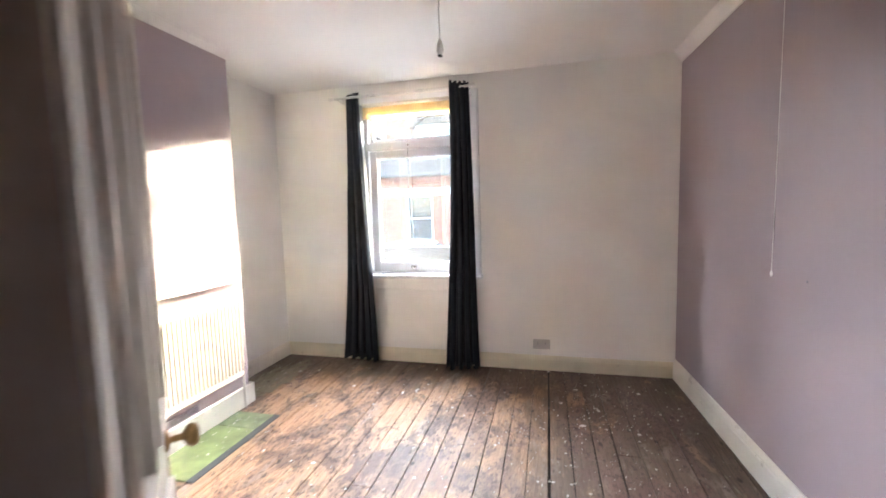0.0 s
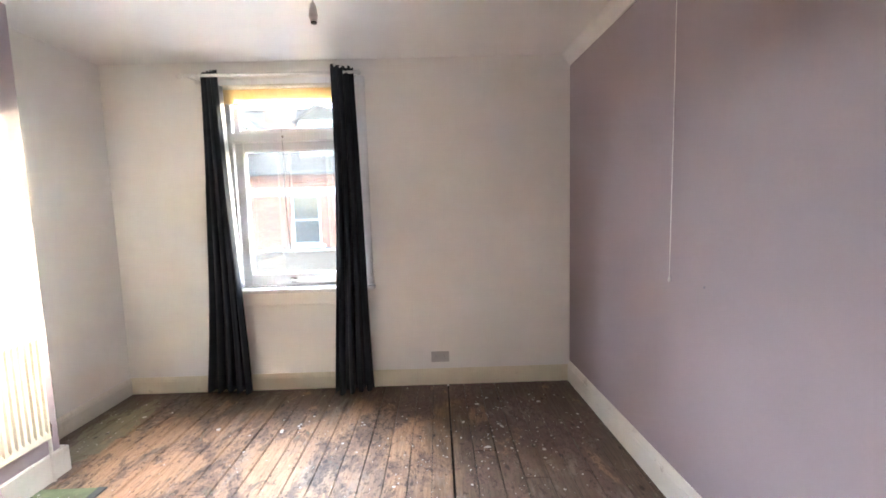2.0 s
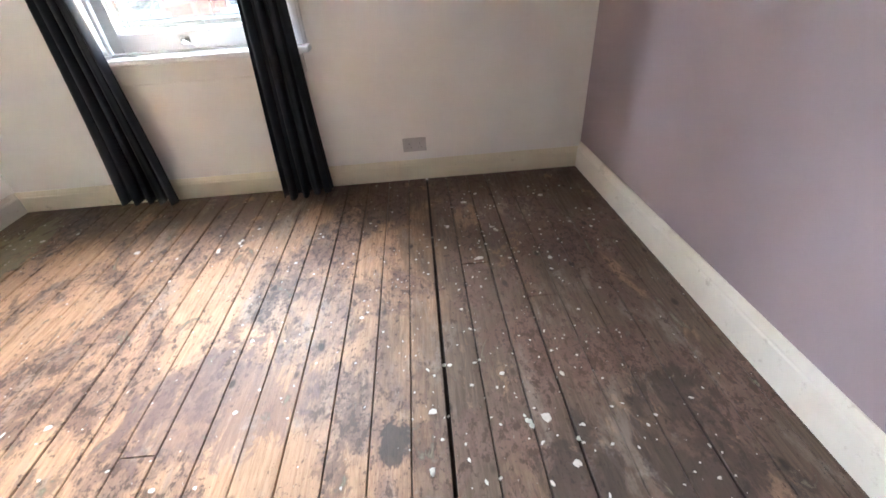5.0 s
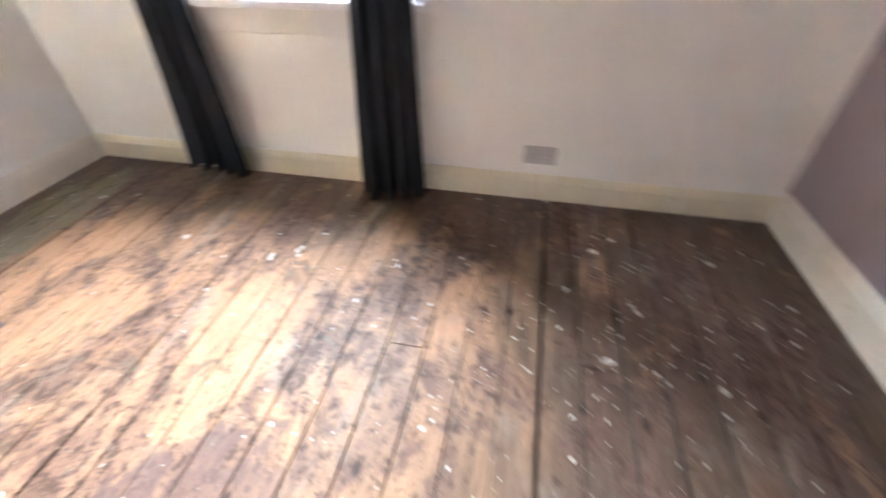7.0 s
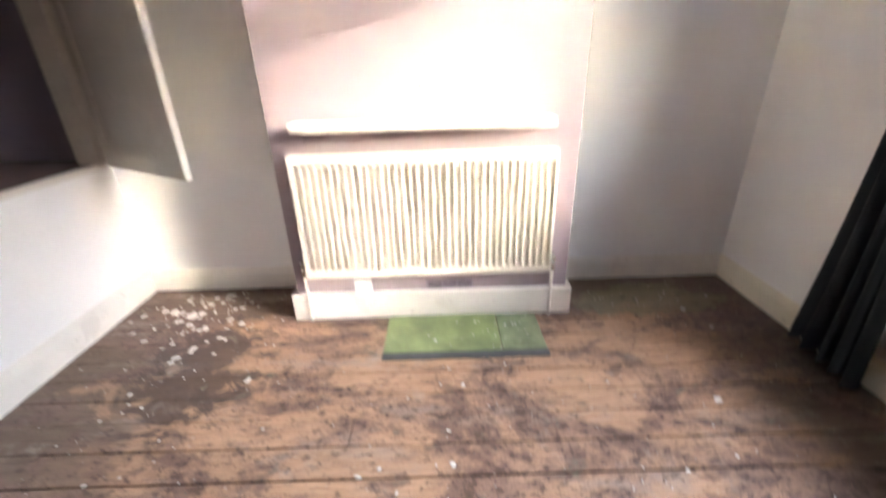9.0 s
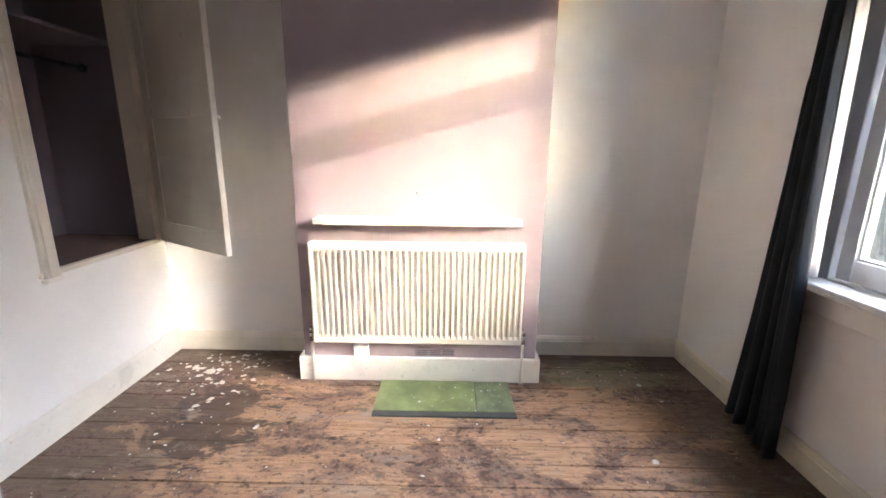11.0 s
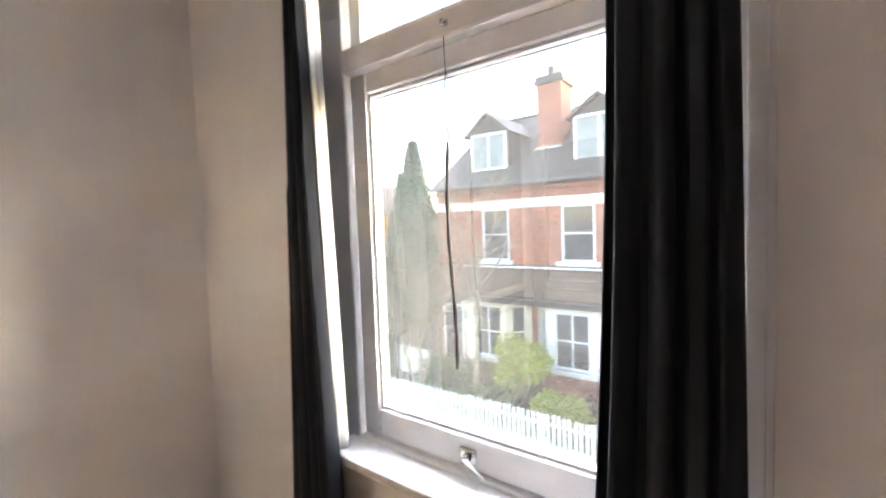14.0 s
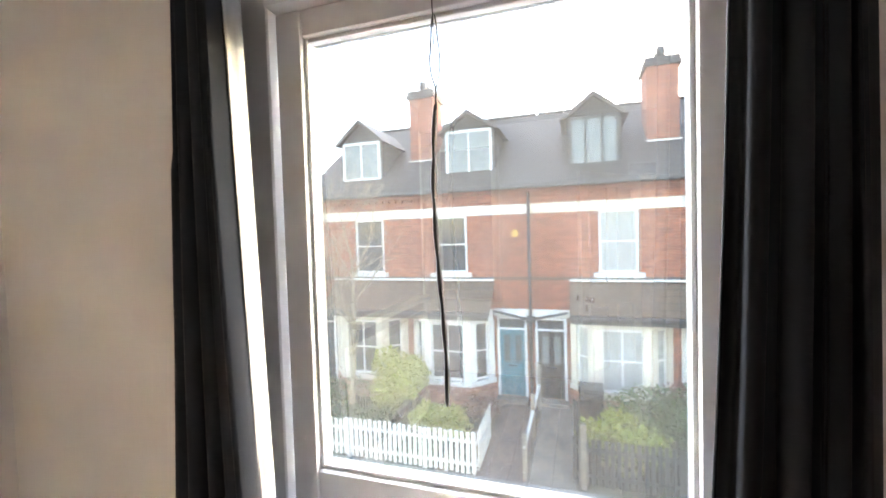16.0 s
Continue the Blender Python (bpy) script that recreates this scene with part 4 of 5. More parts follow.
# ---- street outside ----
GZ = -3.40
bm = B()
box(bm, -400, 400, -400, 600, GZ - 0.5, GZ - 0.03)
structure("ground", bm, "ground", "garden earth and grass", "ground")
bm = B()
box(bm, -2.35, 2.0, -0.8, 5.14, GZ - 0.1, -0.301)
structure("wall_lower_storey", bm, "brick", "plain brick lower storey under the room", "wall")
bm = B()
box(bm, -300, 300, 6.6, 10.4, GZ - 0.2, GZ - 0.02)
structure("road", bm, "road", "grey asphalt street", "road")
bm = B()
box(bm, -300, 300, 10.4, 12.0, GZ - 0.2, GZ + 0.08, 0.02)
box(bm, -300, 300, 5.15, 6.6, GZ - 0.2, GZ + 0.08, 0.02)
structure("pavement", bm, "pavement", "pale asphalt pavement with raised kerb", "pavement")
bm = B()
box(bm, -2.42, -1.50, 12.0, 16.0, GZ - 0.1, GZ + 0.07)
structure("path_mulch", bm, "soil", "front path strewn with purple-brown mulch", "path")
bm = B()
box(bm, -1.42, -0.5, 12.0, 16.0, GZ - 0.1, GZ + 0.075)
structure("path_concrete", bm, "paving", "worn concrete front path", "path")

FY = 16.0                    # front of the terrace
EAVE, RIDGE_Y, RIDGE_Z = 2.72, 20.0, 5.70


def far_window(parent, name, x0, x1, z0, z1, y, bars=1, mull=0, frame="upvc", pane_mat="far_glass", turn=None, w=0.06):
    """A sash or casement window in its frame; bars: cross bars, mull: upright bars. turn: (pivot x, y, degrees)."""
    m = Matrix.Identity(4)
    if turn:
        m = Matrix.Translation((turn[0], turn[1], 0)) @ Matrix.Rotation(radians(turn[2]), 4, "Z") @ Matrix.Translation((-turn[0], -turn[1], 0))
    bm = B()
    for a, b, c, d in ((x0, x0 + w, z0, z1), (x1 - w, x1, z0, z1), (x0 + w, x1 - w, z1 - w, z1), (x0 + w, x1 - w, z0, z0 + w)):
        box(bm, a, b, y - 0.03, y + 0.05, c, d)
    for k in range(bars):
        z = z0 + (z1 - z0) * (k + 1) / (bars + 1)
        box(bm, x0 + w, x1 - w, y - 0.02, y + 0.04, z - 0.025, z + 0.025)
    for k in range(mull):
        x = x0 + (x1 - x0) * (k + 1) / (mull + 1)
        box(bm, x - 0.025, x + 0.025, y - 0.022, y + 0.042, z0 + w, z1 - w)
    bm.transform(m)
    win = part(name, bm, frame, parent)
    bm = B()
    box(bm, x0 + w * 0.5, x1 - w * 0.5, y + 0.01, y + 0.02, z0 + w * 0.5, z1 - w * 0.5)
    bm.transform(m)
    part("pane", bm, pane_mat, win)
    return win


def bay(parent, cx, trim, frame, pane_mat, seed):
    """A canted bay: brick base, painted surround, three sash windows and a sill band."""
    fy, hw, cw = 15.42, 0.66, 0.55
    outer = [(cx - hw - cw, FY + 0.02), (cx - hw, fy), (cx + hw, fy), (cx + hw + cw, FY + 0.02)]

    def ring(z0, z1, grow, mat, name):
        bm = B()
        pts = [(outer[0][0] - grow, outer[0][1], z0), (outer[1][0] - grow * 0.4, outer[1][1] - grow, z0), (outer[2][0] + grow * 0.4, outer[2][1] - grow, z0), (outer[3][0] + grow, outer[3][1], z0)]
        poly(bm, pts, (0, 0, z1 - z0))
        return part(name, bm, mat, parent)

    ring(GZ - 0.1, -2.86, 0.0, "brick", "bay_base")
    ring(-2.86, -2.72, 0.09, trim, "bay_sill")
    ring(-1.05, -0.72, 0.02, trim, "bay_lintel")
    for (ax, ay), (bx, by) in zip(outer, outer[1:]):
        d = Vector((bx - ax, by - ay, 0)).normalized()
        for px, py, s in ((ax, ay, 1), (bx, by, -1)):
            c = Vector((px, py, 0)) + d * s * 0.09
            q = B()
            box(q, -0.10, 0.10, -0.06, 0.10, -2.72, -1.05)
            q.transform(Matrix.Translation(c) @ Matrix.Rotation(math.atan2(d.y, d.x), 4, "Z"))
            part("bay_pillar", q, trim, parent)
    far_window(parent, "window", cx - hw + 0.15, cx + hw - 0.15, -2.70, -1.06, fy + 0.04, 1, 1, frame, pane_mat)
    for s, (ax, ay), (bx, by) in ((-1, *outer[:2]), (1, *outer[2:])):
        L = math.hypot(bx - ax, by - ay)
        a = math.degrees(math.atan2(by - ay, bx - ax))
        m = (ax, ay)
        bm_w = far_window(parent, "window", ax + 0.17, ax + L - 0.17, -2.70, -1.06, ay + 0.04, 1, 0, frame, pane_mat, (ax, ay, a), 0.05)
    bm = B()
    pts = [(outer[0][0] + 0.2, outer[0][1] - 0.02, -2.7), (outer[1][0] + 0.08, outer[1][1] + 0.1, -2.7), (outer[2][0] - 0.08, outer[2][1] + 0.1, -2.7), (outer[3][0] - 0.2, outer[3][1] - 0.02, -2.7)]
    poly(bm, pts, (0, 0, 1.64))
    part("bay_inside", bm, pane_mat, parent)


def front_door(parent, x0, x1, material, glazed):
    bm = B()
    for a, b, c, d in ((x0 - 0.07, x0, -3.22, -0.93), (x1, x1 + 0.07, -3.22, -0.93), (x0, x1, -0.99, -0.93), (x0, x1, -1.30, -1.24)):
        box(bm, a, b, FY - 0.03, FY + 0.06, c, d)
    part("door_frame", bm, "upvc", parent)
    bm = B()
    box(bm, x0, x1, FY + 0.0, FY + 0.04, -1.24, -0.99)
    part("fanlight", bm, "far_glass", parent)
    bm = B()
    box(bm, x0, x1, FY - 0.005, FY + 0.045, -3.20, -1.30)
    for dx in (0.08, 0.40):
        box(bm, x0 + dx, x0 + dx + 0.24, FY - 0.02, FY - 0.004, -3.05, -2.45, 0.008)
    leaf_ob = part("front_door", bm, material, parent)
    for dx in (0.12, 0.44):
        bm = B()
        box(bm, x0 + dx, x0 + dx + 0.17, FY - 0.02, FY - 0.006, -2.25, -1.45, 0.01)
        part("door_pane", bm, glazed, leaf_ob)
    bm = B()
    box(bm, x0 + 0.22, x0 + 0.50, FY - 0.025, FY - 0.006, -2.36, -2.31, 0.005)
    part("letter_box", bm, "chrome", leaf_ob)
    bm = B()
    box(bm, x0 - 0.1, x1 + 0.1, FY - 0.35, FY, GZ, -3.22, 0.01)
    part("door_step", bm, "paving", parent)


def dormer(parent, cx, hw, z0, z1, peak, frame, pane_mat, mull):
    """A gabled dormer standing on the roof slope."""
    fy = 16.55
    y2 = 15.72 + (z1 - EAVE) / (RIDGE_Z - EAVE) * (RIDGE_Y - 15.72) + 0.1
    bm = B()
    box(bm, cx - hw - 0.06, cx + hw + 0.06, fy, y2, z0 - 0.12, z1)
    dm = part("dormer", bm, "dormer", parent)
    far_window(dm, "dormer_window", cx - hw, cx + hw, z0, z1 - 0.02, fy - 0.04, 0, mull, frame, pane_mat, None, 0.075)
    bm = B()
    ov = hw + 0.24
    poly(bm, [(cx - ov, fy - 0.22, z1 - 0.09), (cx, fy - 0.22, peak), (cx + ov, fy - 0.22, z1 - 0.09), (cx + ov - 0.12, fy - 0.22, z1 - 0.10), (cx, fy - 0.22, peak - 0.12), (cx - ov + 0.12, fy - 0.22, z1 - 0.10)], (0, 3.2, 0))
    part("dormer_roof", bm, "roof", dm)
    bm = B()
    poly(bm, [(cx - hw - 0.06, fy - 0.05, z1), (cx, fy - 0.05, peak - 0.1), (cx + hw + 0.06, fy - 0.05, z1)], (0, 0.1, 0))
    part("dormer_gable", bm, "dormer", dm)


def stack(parent, x, label=""):
    bm = B()
    box(bm, x - 0.42, x + 0.42, 17.5, 18.5, 3.9, 6.25)
    st = part("chimney", bm, "brick", parent, label)
    bm = B()
    box(bm, x - 0.50, x + 0.50, 17.42, 18.58, 6.12, 6.24, 0.01)
    box(bm, x - 0.46, x + 0.46, 17.46, 18.54, 6.24, 6.38, 0.01)
    part("chimney_crown", bm, "dormer", st)
    bm = B()
    box(bm, x - 0.46, x + 0.46, 17.36, 17.5, 3.92, 4.02)
    part("flashing", bm, "render_white", st)
    for dy in (17.75, 18.2):
        bm = B()
        cyl(bm, (x, dy, 6.36), (x, dy, 6.72), 0.13, 0.11, 12)
        part("chimney_pot", bm, "dormer", st, "", True)


def house(x0, x1, wx, door_x, trim, frame, door_mat, glazed, pane_up, pane_bay, dorm, label, ridge=5.70):
    """One terraced house from x0 to x1."""
    h = thing("terraced_house", label, "house", "terrace across the street", ((x0 + x1) / 2, FY, GZ))
    off = Vector(h.location)
    w0, w1, wz0, wz1 = wx - 0.51, wx + 0.51, 0.34, 2.02
    bm = B()
    for a, b, c, d in ((x0, w0, GZ - 0.2, 2.01), (w1, x1, GZ - 0.2, 2.01), (w0, w1, GZ - 0.2, wz0), (w0, w1, wz1 - 0.01, 2.01)):
        box(bm, a, b, FY + 0.05, FY + 0.3, c, d)
    box(bm, x0, x1, FY + 0.3, 24.0, GZ - 0.2, 2.4)
    box(bm, x0, x1, FY + 0.04, FY + 0.3, 2.29, EAVE + 0.02)
    for i in range(int((x1 - x0) / 0.225)):
        bx = x0 + 0.05 + i * 0.225
        box(bm, bx, bx + 0.11, FY - 0.06, FY + 0.05, 2.50, 2.575)
    box(bm, x0, x1, FY - 0.07, FY + 0.045, 2.575, 2.66)
    part("wall", bm, "brick", h)
    bm = B()
    box(bm, x0, x1, FY + 0.02, FY + 0.3, 2.01, 2.29)
    part("frieze", bm, "render_white" if trim == "render_white" else "render_cream", h)
    bm = B()
    box(bm, x0, x1, FY + 0.035, FY + 0.055, 0.12, 0.22)
    part("string_course", bm, "dormer", h)
    bm = B()
    poly(bm, [(x0, 15.70, EAVE), (x1, 15.70, EAVE), (x1, RIDGE_Y, ridge), (x0, RIDGE_Y, ridge)], (0, 0, 0.10))
    poly(bm, [(x0, 24.3, EAVE), (x1, 24.3, EAVE), (x1, RIDGE_Y + 0.001, ridge), (x0, RIDGE_Y + 0.001, ridge)], (0, 0, 0.10))
    roof = part("roof", bm, "roof", h)
    bm = B()
    for i in range(int((x1 - x0) / 0.3)):
        box(bm, x0 + i * 0.3, x0 + i * 0.3 + 0.29, RIDGE_Y - 0.1, RIDGE_Y + 0.1, ridge + 0.06, ridge + 0.16, 0.03)
    part("ridge_tile", bm, "dormer", roof)
    bm = B()
    box(bm, x0, x1, 15.60, 15.72, EAVE - 0.03, EAVE + 0.07, 0.02)
    part("gutter", bm, "pipe", roof)
    win = far_window(h, "window", w0 + 0.02, w1 - 0.02, wz0, wz1, FY + 0.10, 1, 0, frame, pane_up)
    bm = B()
    box(bm, w0 - 0.12, w1 + 0.12, FY - 0.08, FY + 0.1, wz0 - 0.13, wz0, 0.01)
    part("sill", bm, "render_white", win)
    front_door(h, door_x - 0.355, door_x + 0.355, door_mat, glazed)
    bay(h, wx, trim, frame, pane_bay, 1)
    dormer(h, *dorm)
    # shift the parts so that the house's own origin is at its base
    for o in h.children:
        o.location = Vector(o.location) - off
    return h


def bay_roof(x0, x1, label):
    """Lean-to tiled roof over a pair of bays."""
    ob = thing("bay_roof", label, "roof", "", ((x0 + x1) / 2, 15.7, -0.7))
    off = Vector(ob.location)
    bm = B()
    poly(bm, [(x0, FY + 0.05, 0.12), (x1, FY + 0.05, 0.12), (x1, 15.22, -0.66), (x0, 15.22, -0.66)], (0, 0.02, -0.06))
    part("tiles", bm, "bay_roof", ob)
    bm = B()
    box(bm, x0, x1, FY - 0.06, FY + 0.06, 0.10, 0.16, 0.01)
    part("flashing", bm, "render_white", ob)
    bm = B()
    box(bm, x0, x1, 15.13, 15.235, -0.80, -0.70, 0.02)
    part("gutter", bm, "pipe", ob)
    bm = B()
    box(bm, x0 + 0.05, x1 - 0.05, 15.24, 15.30, -0.92, -0.72)
    part("fascia", bm, "dormer", ob)
    for o in ob.children:
        o.location = Vector(o.location) - off
    return ob


HW = 3.68
house(-9.05, -5.37, -6.72, -8.45, "render_cream", "upvc", "black_door", "far_glass", "far_glass", "far_glass", (-7.15, 0.68, 3.34, 4.62, 5.32, "upvc", "net", 1), "red brick terraced house with cream bay at the row's end")
h2 = house(-5.37, -1.69, -4.01, -2.23, "render_white", "upvc", "teal", "far_glass", "far_glass", "far_glass", (-3.50, 0.72, 3.26, 4.66, 5.22, "upvc", "net", 1), "red brick terraced house with white bay and teal door")
house(-1.69, 1.99, 0.64, -1.15, "render_cream", "upvc", "black_door", "net", "blind_pane", "blind_pane", (0.08, 0.66, 3.26, 4.70, 5.30, "dormer", "net", 2), "red brick terraced house with cream bay and black door")
house(1.99, 5.67, 3.35, 5.13, "render_white", "upvc", "black_door", "net", "far_glass", "net", (3.85, 0.70, 3.26, 4.66, 5.22, "upvc", "net", 1), "red brick terraced house with white painted bay")
# two unseen houses added; their ridge height sets where the low sun is cut
house(5.67, 9.35, 8.0, 6.21, "render_cream", "upvc", "black_door", "net", "far_glass", "net", (7.5, 0.70, 3.26, 4.66, 5.0, "upvc", "net", 1), "unseen terraced house added to cut off the low sun", 5.64)
house(9.35, 13.03, 10.71, 12.49, "render_white", "upvc", "black_door", "net", "far_glass", "net", (11.2, 0.70, 3.26, 4.66, 5.0, "upvc", "net", 1), "unseen terraced house added to cut off the low sun", 5.64)
for x in (-5.37, 1.99):
    st = thing("chimney_stack", "red brick chimney stack on the roof", "chimney", "chimney stacks", (x, 18, 4.2))
    stack(st, x)
    for o in st.children:
        o.location = Vector(o.location) - Vector((x, 18, 4.2))
bay_roof(-8.0, -2.72, "brown tiled lean-to roof over two bays")
bay_roof(-0.62, 4.62, "brown tiled lean-to roof over two bays")

dp = thing("downpipe", "dark grey downpipe with two slanting branches", "pipe", "", (-1.69, 15.9, 0))
bm = B()
cyl(bm, (0, 0, 2.62), (0, 0, GZ), 0.045)
part("pipe", bm, "pipe", dp, "", True)
for s in (-1, 1):
    bm = B()
    cyl(bm, (s * 0.02, 0, -0.98), (s * 1.0, -0.3, -0.70), 0.035)
    part("branch", bm, "pipe", dp, "", True)
bm = B()
box(bm, -0.12, 0.12, -0.1, 0.1, -1.05, -0.88, 0.02)
part("hopper", bm, "pipe", dp)
bell = thing("alarm_box", "yellow-orange burglar alarm box on the brick wall", "alarm", "", (-2.08, 15.98, 1.46))
bm = B()
lathe(bm, [(0.13, 0), (0.13, 0.05), (0.10, 0.075)], pose(0, 0.06, 0, 90, 0, 0), 6)
part("cover", bm, "orange", bell)
lint = thing("door_lintel", "white painted lintel over the paired doors", "lintel")
bm = B()
box(bm, -2.75, -0.63, FY - 0.03, FY + 0.06, -0.92, -0.70, 0.01)
part("beam", bm, "render_white", lint)


# ---- garden fences ----
def picket_fence(name, label, a, b, h, material, pitch=0.115, w=0.075, pointed=False):
    a, b = Vector(a), Vector(b)
    L = (b - a).length
    f = thing(name, label, "fence", "", a)
    f.rotation_euler = (0, 0, math.atan2(b.y - a.y, b.x - a.x))
    bm = B()
    box(bm, -w / 2, w / 2, -0.022, -0.002, 0.06, h, 0.004)
    if pointed:
        box(bm, -w / 4, w / 4, -0.022, -0.002, h, h + 0.03)
    me = mesh_of("picket", bm, material)
    for i in range(int(L / pitch) + 1):
        p = new("picket", me)
        p.parent = f
        p.location = (i * pitch, 0, random.uniform(-0.015, 0.015))
        p.rotation_euler = (0, radians(random.uniform(-0.8, 0.8)), 0)
    for z in (0.24, h - 0.22):
        bm = B()
        box(bm, -0.03, L + 0.03, 0.0, 0.035, z - 0.035, z + 0.035)
        part("rail", bm, material, f)
    for i in range(int(L / 1.8) + 1):
        bm = B()
        box(bm, i * 1.8 - 0.04, i * 1.8 + 0.04, 0.036, 0.11, -0.1, h - 0.05)
        part("post", bm, material, f)
    return f


G = GZ - 0.02
picket_fence("picket_fence", "white painted picket fence along the front garden", (-5.35, 12.1, G), (-2.42, 12.1, G), 0.92, "picket")
picket_fence("picket_fence", "weathered whitish picket fence, slightly lower", (-9.0, 12.15, G), (-5.42, 12.15, G), 0.86, "picket")
picket_fence("picket_fence", "white picket fence between garden and path", (-2.40, 12.2, G), (-2.44, 13.6, G), 0.92, "picket")
picket_fence("picket_fence", "dark stained picket fence before the shrubs", (-0.42, 12.3, G), (6.0, 12.3, G), 0.95, "picket_dark")
picket_fence("picket_fence", "dark stained fence beside the concrete path", (-0.46, 12.35, G), (-0.46, 14.4, G), 1.0, "picket_dark")
picket_fence("picket_fence", "old white picket gate across the side path", (-9.6, 14.4, G), (-8.4, 14.4, G), 0.95, "picket")
gp = thing("handrail", "weathered timber rail between the two front paths", "rail", "", (-1.46, 12.2, GZ))
for y, z in ((0.0, 0.95), (1.7, 1.1), (3.4, 1.3)):
    bm = B()
    box(bm, -0.045, 0.045, y - 0.045, y + 0.045, 0, z, 0.006)
    part("post", bm, "post", gp)
bm = B()
box(bm, -0.03, 0.03, -0.05, 3.45, 0.66, 0.72)
gr = part("rail", bm, "picket", gp, "white painted top rail")
fp = thing("fence_post", "square timber post at the dark fence", "post", "", (-0.36, 12.22, GZ))
bm = B()
box(bm, -0.055, 0.055, -0.055, 0.055, 0, 1.25, 0.008)
part("shaft", bm, "post", fp)
rb = thing("dark_bin", "black bin standing by the path", "bin", "", (-0.15, 14.9, GZ + 0.0))
bm = B()
box(bm, -0.28, 0.28, -0.3, 0.3, -0.02, 0.95, 0.04)
part("body", bm, "black_door", rb)
bm = B()
box(bm, -0.30, 0.30, -0.32, 0.32, 0.95, 1.02, 0.02)
part("lid", bm, "black_door", rb)
wb = thing("wheelie_bin", "bright green wheeled rubbish bin", "bin", "", (-11.9, 15.6, GZ - 0.03))
bm = B()
poly(bm, [(-0.25, -0.3, 0.05), (0.25, -0.3, 0.05), (0.25, 0.25, 0.05), (-0.25, 0.25, 0.05)], (0, 0, 0.95))
part("body", bm, "bin", wb)
bm = B()
box(bm, -0.31, 0.31, -0.36, 0.34, 1.0, 1.09, 0.03)
part("lid", bm, "bin", wb)
for s in (-0.22, 0.22):
    bm = B()
    cyl(bm, (s - 0.03, 0.28, 0.1), (s + 0.03, 0.28, 0.1), 0.1)
    part("wheel", bm, "slot", wb)


# ---- planting ----
def grow(bm, p, d, length, r, depth, rnd, spread, tips):
    """A limb of short tapering pieces that forks."""
    steps = 4
    for i in range(steps):
        q = p + d * (length / steps)
        r2 = max(0.0045, r * (0.88 if i < steps - 1 else 0.78))
        cyl(bm, p, q, r, r2, 5)
        p, r = q, r2
        d = (d + Vector((rnd.uniform(-1, 1), rnd.uniform(-1, 1), rnd.uniform(-0.35, 0.6))) * 0.16).normalized()
        if depth and i and rnd.random() < 0.75:
            side = (d + Vector((rnd.uniform(-1, 1), rnd.uniform(-1, 1), rnd.uniform(-0.2, 0.5))) * spread).normalized()
            grow(bm, p, side, length * rnd.uniform(0.5, 0.75), r * 0.55, depth - 1, rnd, spread, tips)
    tips.append(p)
    if depth:
        for _ in range(2):
            side = (d + Vector((rnd.uniform(-1, 1), rnd.uniform(-1, 1), rnd.uniform(-0.1, 0.6))) * spread).normalized()
            grow(bm, p, side, length * rnd.uniform(0.55, 0.8), r * 0.7, depth - 1, rnd, spread, tips)


def bare_tree(at, height, seed, label, stems=1, lean=0.15, r=0.05, mat="bark_pale"):
    t = thing("bare_tree", label, "tree", "", at)
    rnd = random.Random(seed)
    trunk, limbs = B(), B()
    for s in range(stems):
        d = Vector((rnd.uniform(-1, 1) * lean, rnd.uniform(-1, 1) * lean, 1)).normalized()
        p = Vector((rnd.uniform(-0.1, 0.1) * (stems > 1), rnd.uniform(-0.1, 0.1), -0.05))
        rr = r
        for i in range(6):
            q = p + d * height * 0.11
            cyl(trunk, p, q, rr, rr * 0.9, 7)
            p, rr = q, rr * 0.9
            d = (d + Vector((rnd.uniform(-1, 1), rnd.uniform(-1, 1), 0.3)) * 0.07).normalized()
            if i >= 2:
                for _ in range(2):
                    side = (d * 0.8 + Vector((rnd.uniform(-1, 1), rnd.uniform(-1, 1), rnd.uniform(0, 0.5)))).normalized()
                    grow(limbs, p, side, height * 0.22, max(0.016, rr * 0.5), 2, rnd, 0.8, [])
        grow(limbs, p, d, height * 0.22, rr * 0.9, 3, rnd, 0.75, [])
    part("trunk", trunk, mat, t, "", True)
    part("branches", limbs, mat, t)
    return t


def leaf_cloud(n, shape, size, seed):
    """n small folded leaves scattered by shape(rnd) -> (place, outward)."""
    rnd = random.Random(seed)
    verts, faces = [], []
    for _ in range(n):
        p, o = shape(rnd)
        s = size * rnd.uniform(0.6, 1.4)
        a = Vector((rnd.uniform(-1, 1), rnd.uniform(-1, 1), rnd.uniform(-1, 1))).normalized()
        u = (o.cross(a)).normalized() * s * 0.5
        v = (o * 0.5 + a * 0.8).normalized() * s
        k = len(verts)
        verts += [p - u * 0.4, p + v * 0.5 - u, p + v, p + v * 0.5 + u, ]
        faces += [(k, k + 1, k + 2, k + 3)]
    me = bpy.data.meshes.new("leaves")
    me.from_pydata([tuple(v) for v in verts], [], faces)
    return me


